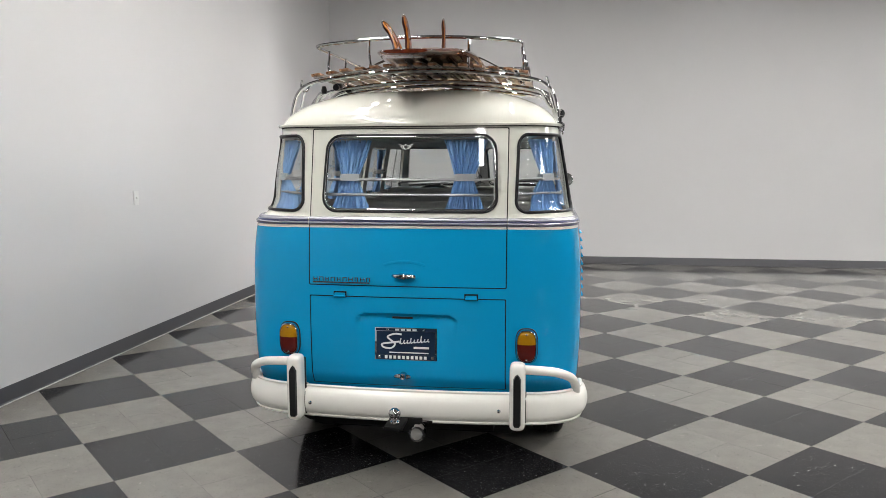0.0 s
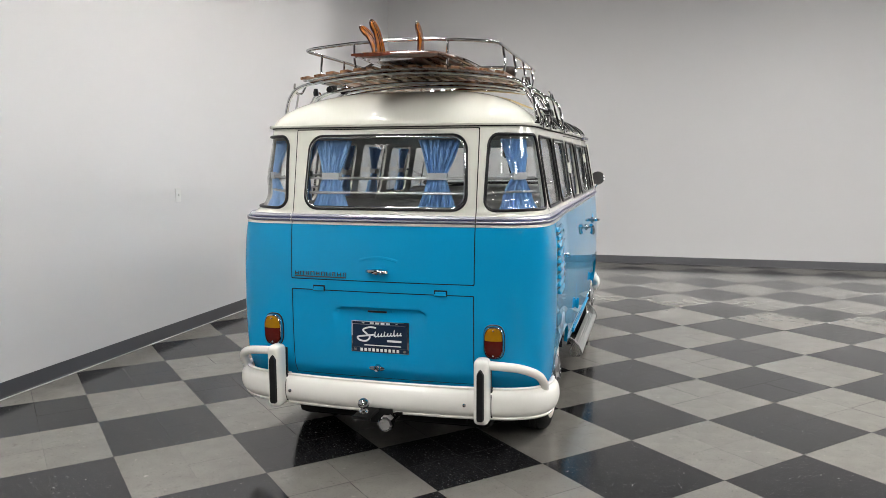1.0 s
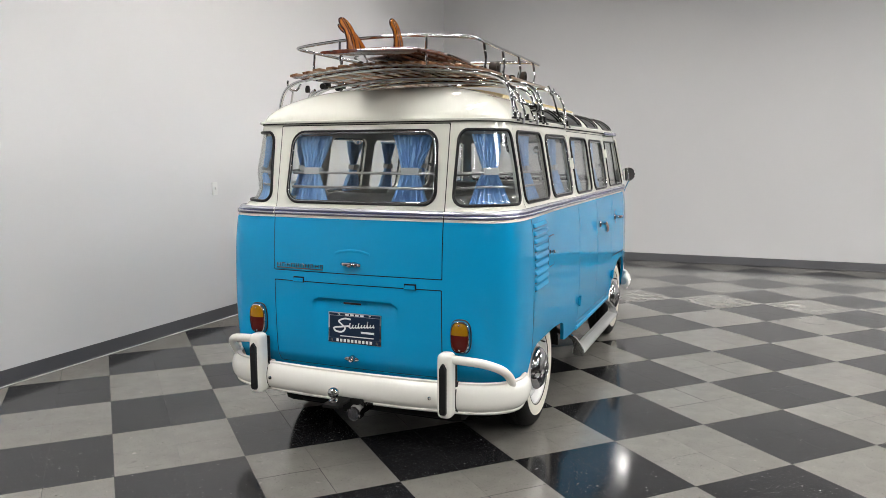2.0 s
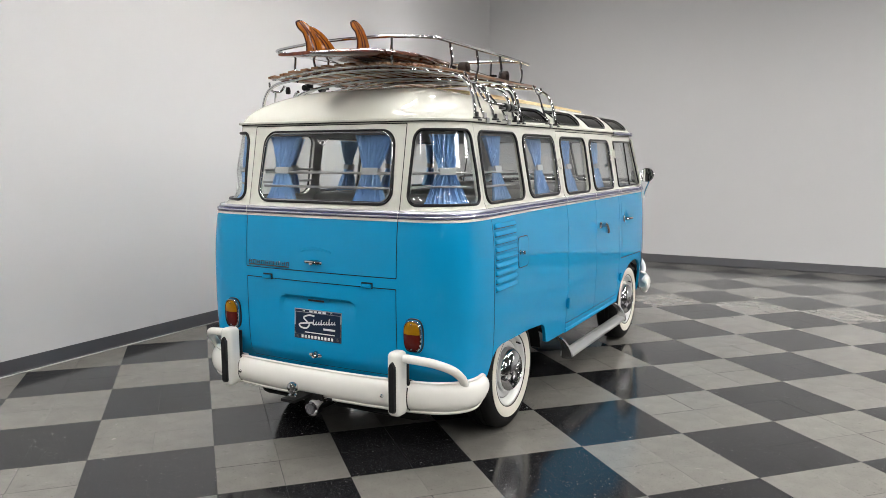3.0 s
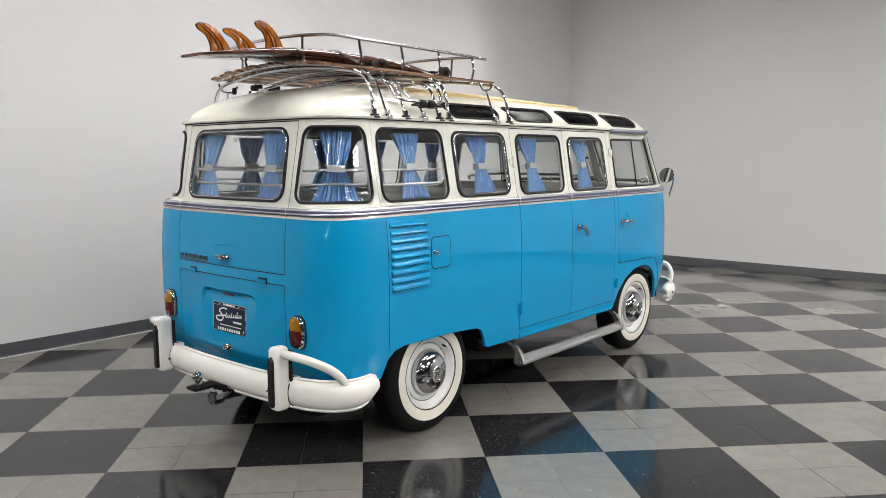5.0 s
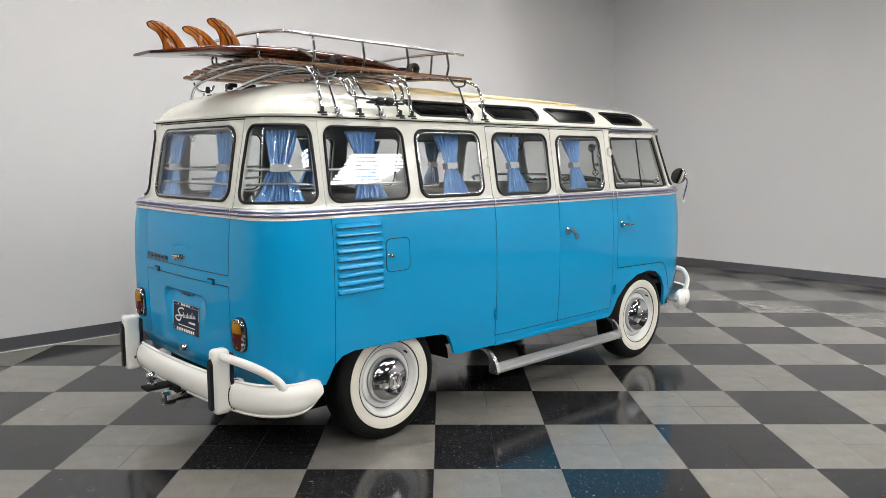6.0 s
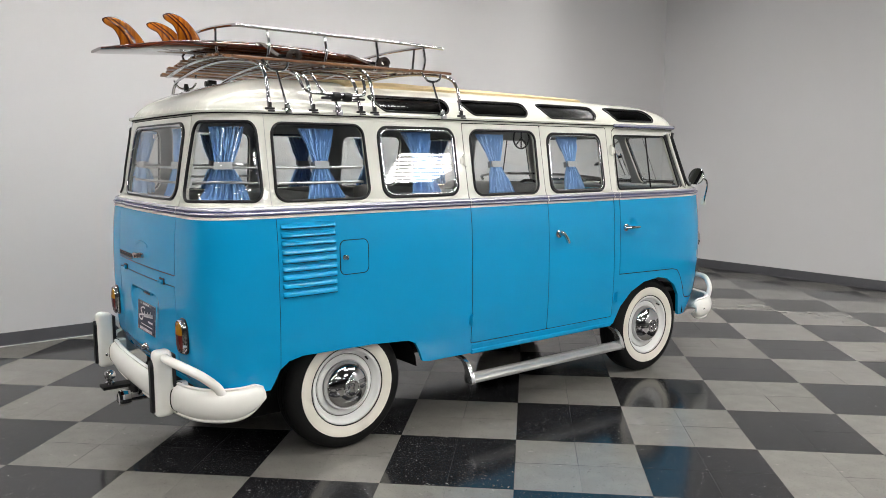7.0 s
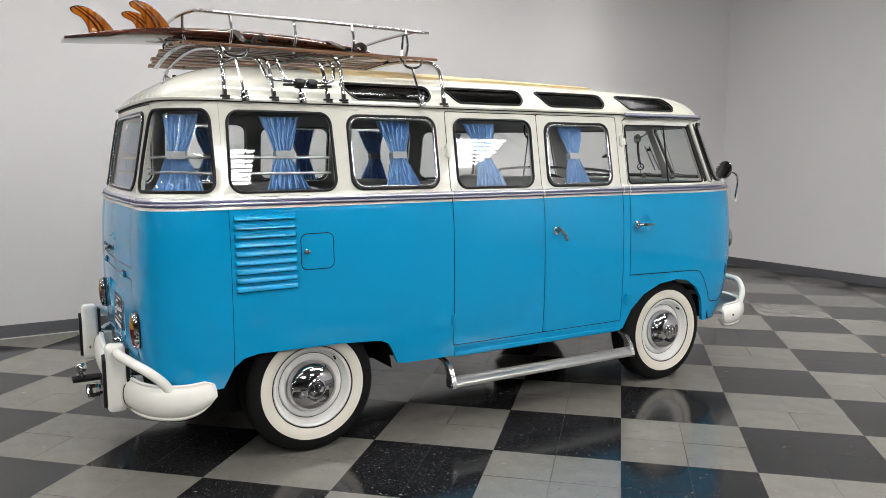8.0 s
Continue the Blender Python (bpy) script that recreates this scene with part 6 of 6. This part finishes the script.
tagged(part("ceiling", box_bm((FAR_X - WALL_X + 0.3, WALL_Y - BACK_Y + 0.3, 0.12), ((WALL_X + FAR_X) / 2, (WALL_Y + BACK_Y) / 2, ROOM_H + 0.06)), CEILING_PAINT, None, "grey painted showroom ceiling"), "", "ceiling", "", "structure")


def baseboard(name, a, b, n, sealed):
    """Vinyl cove base: a thin upright strip with a rounded toe, along a wall."""
    a, b, n = Vector(a), Vector(b), Vector(n)
    sec = [(0.0, 0.0), (0.018, 0.0), (0.010, 0.006), (0.006, 0.016), (0.005, 0.102), (0.003, 0.106), (0.0, 0.106)]
    bm = bmesh.new()
    A = [bm.verts.new(a + n * x + Vector((0, 0, z))) for x, z in sec]
    B = [bm.verts.new(b + n * x + Vector((0, 0, z))) for x, z in sec]
    for i in range(len(sec)):
        j = (i + 1) % len(sec)
        bm.faces.new((A[i], A[j], B[j], B[i]))
    bm.faces.new(A)
    bm.faces.new(B)
    ob = part(name, bm, COVE, None, "charcoal vinyl cove base along the wall")
    tagged(ob, "", "baseboard", "", "structure")
    if not sealed:
        return ob
    bead = part("sealant_bead", tube_bm([a + n * 0.021 + Vector((0, 0, 0.003)), b + n * 0.021 + Vector((0, 0, 0.003))], 0.0045, 8), CAULK, ob, "pale bead of sealant")
    return ob


baseboard("baseboard", (WALL_X, BACK_Y, 0), (WALL_X, WALL_Y, 0), (1, 0, 0), True)
baseboard("baseboard", (WALL_X, WALL_Y, 0), (FAR_X, WALL_Y, 0), (0, -1, 0), False)

# ceiling lamps: short strips with flat covers; added, unseen: hooded tubes and deeper washers
TUBE_LEN = 2.3


def short_lamp(name, x, y, z):
    """A five-foot strip with a flat glowing cover, hung on two rods."""
    lamp = empty(name, (x, y, z))
    part("housing", box_bm((0.12, 1.46, 0.04), (0, 0, 0.029), 0.006), LAMP_BODY, lamp)
    part("cover", box_bm((0.105, 1.44, 0.012), (0, 0, 0.002), 0.003), SIDE_TUBE, lamp, "glowing white cover")
    for ry in (-0.45, 0.45):
        part("rod", tube_bm([(0, ry, 0.048), (0, ry, ROOM_H - z)], 0.006, 6), LAMP_BODY, lamp)
    return tagged(lamp, "white five-foot strip light with a glowing cover, in banks and added rows", "ceiling light", "strip lights of the showroom")



def tube_lamp(name, x, y, z, glow, r, drop=0.14):
    lamp = empty(name, (x, y, z))
    part("housing", box_bm((0.12, TUBE_LEN + 0.06, 0.06), (0, 0, r + 0.031), 0.008), LAMP_BODY, lamp)
    # the hoods cut the light off the upper walls
    for k in (-1, 1):
        part("reflector", box_bm((0.006, TUBE_LEN + 0.06, drop), (k * 0.092, 0, 0.066 - drop / 2), 0.001, 1, Matrix.Rotation(radians(k * 24), 4, "Y")), LAMP_BODY, lamp)
    part("tube", tube_bm([(0, -TUBE_LEN / 2, 0), (0, TUBE_LEN / 2, 0)], r, 10), glow, lamp, "glowing white tube")
    for ry in (-0.8, 0.8):
        part("rod", tube_bm([(0, ry, 0.08), (0, ry, ROOM_H - z)], 0.006, 6), LAMP_BODY, lamp)
    return tagged(lamp, "unseen added strip light with a bare glowing tube under the ceiling", "ceiling light", "strip lights of the showroom")


first = short_lamp("strip_light", BANK_X, SHORT_BANKS[0][0], 4.0)
for by, drift in SHORT_BANKS:
    for i in range(8):
        if i or by != SHORT_BANKS[0][0]:
            copy_thing(first, pose(BANK_X + BANK_PITCH * i, by + drift * i, 4.0))
for bx, by, n, gap in FAR_ROWS:
    for i in range(n):
        copy_thing(first, pose(bx + gap * i, by, 4.0))
for bx in LONG_LINES:
    for i in range(LINE_COUNT):
        copy_thing(first, pose(bx, LINE_START - LINE_PITCH * i, 4.0))
for bx in FLANK_FILL[0]:
    for by in FLANK_FILL[1]:
        copy_thing(first, pose(bx, by, 4.0))
second = tube_lamp("strip_light", 0.5, 0.9, 4.25, TUBE, 0.045)
for bx, by, n, gap in FILL_LAMPS:
    for i in range(n):
        copy_thing(second, pose(bx + gap * i, by, 4.25))

# added, unseen: deeper hooded strips that wash the north wall, lying across the others
washer = tube_lamp("strip_light", WASHERS[0], 4.5, 4.25, WASH_TUBE, 0.040, 0.215)
washer.rotation_euler = (0, 0, math.pi / 2)
for wx in WASHERS[1:]:
    copy_thing(washer, pose(wx, 4.5, 4.25, 0, 0, 90))

switch = tagged(empty("light_switch", (WALL_X, 1.551, 1.21)), "white toggle light switch on the wall", "light switch")
part("plate", box_bm((0.008, 0.072, 0.116), (0.004, 0, 0), 0.003), SWITCH, switch)
part("toggle", box_bm((0.014, 0.010, 0.022), (0.012, 0, 0.002), 0.002), SWITCH, switch)

# ---- floor: slab and vinyl tiles, laid in a checker of two by two ----
tagged(part("floor", box_bm((FAR_X - WALL_X, WALL_Y - BACK_Y, 0.10), ((WALL_X + FAR_X) / 2, (WALL_Y + BACK_Y) / 2, -0.0535)), GROUT, None, "grey and charcoal checkered vinyl tile floor, waxed"), "", "floor", "", "structure")
floor_ob = bpy.data.objects["floor"]
TILE = 0.3048
TO = Vector((1.607, 0.3308, 0))
TX, TY = Vector((0.68899, 0.72477, 0)), Vector((-0.72477, 0.68899, 0))


def tile_mesh(name, mat, gap):
    h, c = TILE / 2 - gap, 0.0002 + 0.6 * gap
    v = [(-h, -h, -0.0035), (h, -h, -0.0035), (h, h, -0.0035), (-h, h, -0.0035), (-h, -h, -c), (h, -h, -c), (h, h, -c), (-h, h, -c),
         (-h + c, -h + c, 0), (h - c, -h + c, 0), (h - c, h - c, 0), (-h + c, h - c, 0)]
    f = [(0, 1, 5, 4), (1, 2, 6, 5), (2, 3, 7, 6), (3, 0, 4, 7), (4, 5, 9, 8), (5, 6, 10, 9), (6, 7, 11, 10), (7, 4, 8, 11), (8, 9, 10, 11)]
    me = bpy.data.meshes.new(name)
    me.from_pydata(v, [], f)
    me.materials.append(mat)
    me.materials.append(GROUT)
    me.polygons.foreach_set("material_index", np.array([1] * 8 + [0], dtype=np.int32))
    return me, np.array(v), f


kinds = {}
for dark in (0, 1):
    for g, gap in enumerate((0.00003, 0.0004, 0.0013)):
        kinds[dark, g] = tile_mesh("tile", TILE_DARK if dark else TILE_LIGHT, gap)
spots = []
rng = random.Random(7)
for i in range(-110, 110):
    for j in range(-110, 110):
        c = TO + TX * (TILE * (i + 0.5)) + TY * (TILE * (j + 0.5))
        if c.x < WALL_X - 0.24 or c.y > WALL_Y + 0.24 or c.x > FAR_X - 0.2 or c.y < BACK_Y + 0.2:
            continue
        edge = c.x < WALL_X + 0.22 or c.y > WALL_Y - 0.22
        dark = (i // 2 + j // 2) % 2
        g = rng.choices((0, 1, 2), (0.62, 0.24, 0.14))[0]
        spots.append(((c - Vector((2.0, -0.3, 0))).length, c, dark, g, edge, rng.uniform(-0.0006, 0.0006)))
spots.sort(key=lambda s: s[0])
turn = Matrix(((TX.x, TY.x, 0), (TX.y, TY.y, 0), (0, 0, 1))).to_4x4()
near = [s for s in spots if not s[4]][:300]
near_ids = {id(s) for s in near}
for d, c, dark, g, edge, lift in near:
    ob = new("tile", kinds[dark, g][0])
    ob.parent = floor_ob
    tilt = Matrix.Rotation(rng.uniform(-0.0012, 0.0012), 4, "X") @ Matrix.Rotation(rng.uniform(-0.0012, 0.0012), 4, "Y")
    ob.matrix_local = Matrix.Translation(c) @ turn @ tilt
for want, mat in ((0, TILE_LIGHT), (1, TILE_DARK)):
    vs, fs = [], []
    r3 = np.array(turn.to_3x3())
    for s in spots:
        if id(s) in near_ids or s[2] != want:
            continue
        _, v, f = kinds[want, s[3]]
        k = len(vs)
        a, b = rng.uniform(-0.0012, 0.0012), rng.uniform(-0.0012, 0.0012)
        w = v.copy()
        w[:, 2] += w[:, 0] * a + w[:, 1] * b
        w = w @ r3.T + np.array(s[1])
        w[:, 0] = np.maximum(w[:, 0], WALL_X + 0.001)
        w[:, 1] = np.minimum(w[:, 1], WALL_Y - 0.001)
        vs += [tuple(p) for p in w]
        fs += [tuple(k + q for q in x) for x in f]
    tagged(mesh_part("tiles", vs, fs, [mat, GROUT], floor_ob, index=([1] * 8 + [0]) * (len(fs) // 9), smooth=0), "", "", "", "stuff")
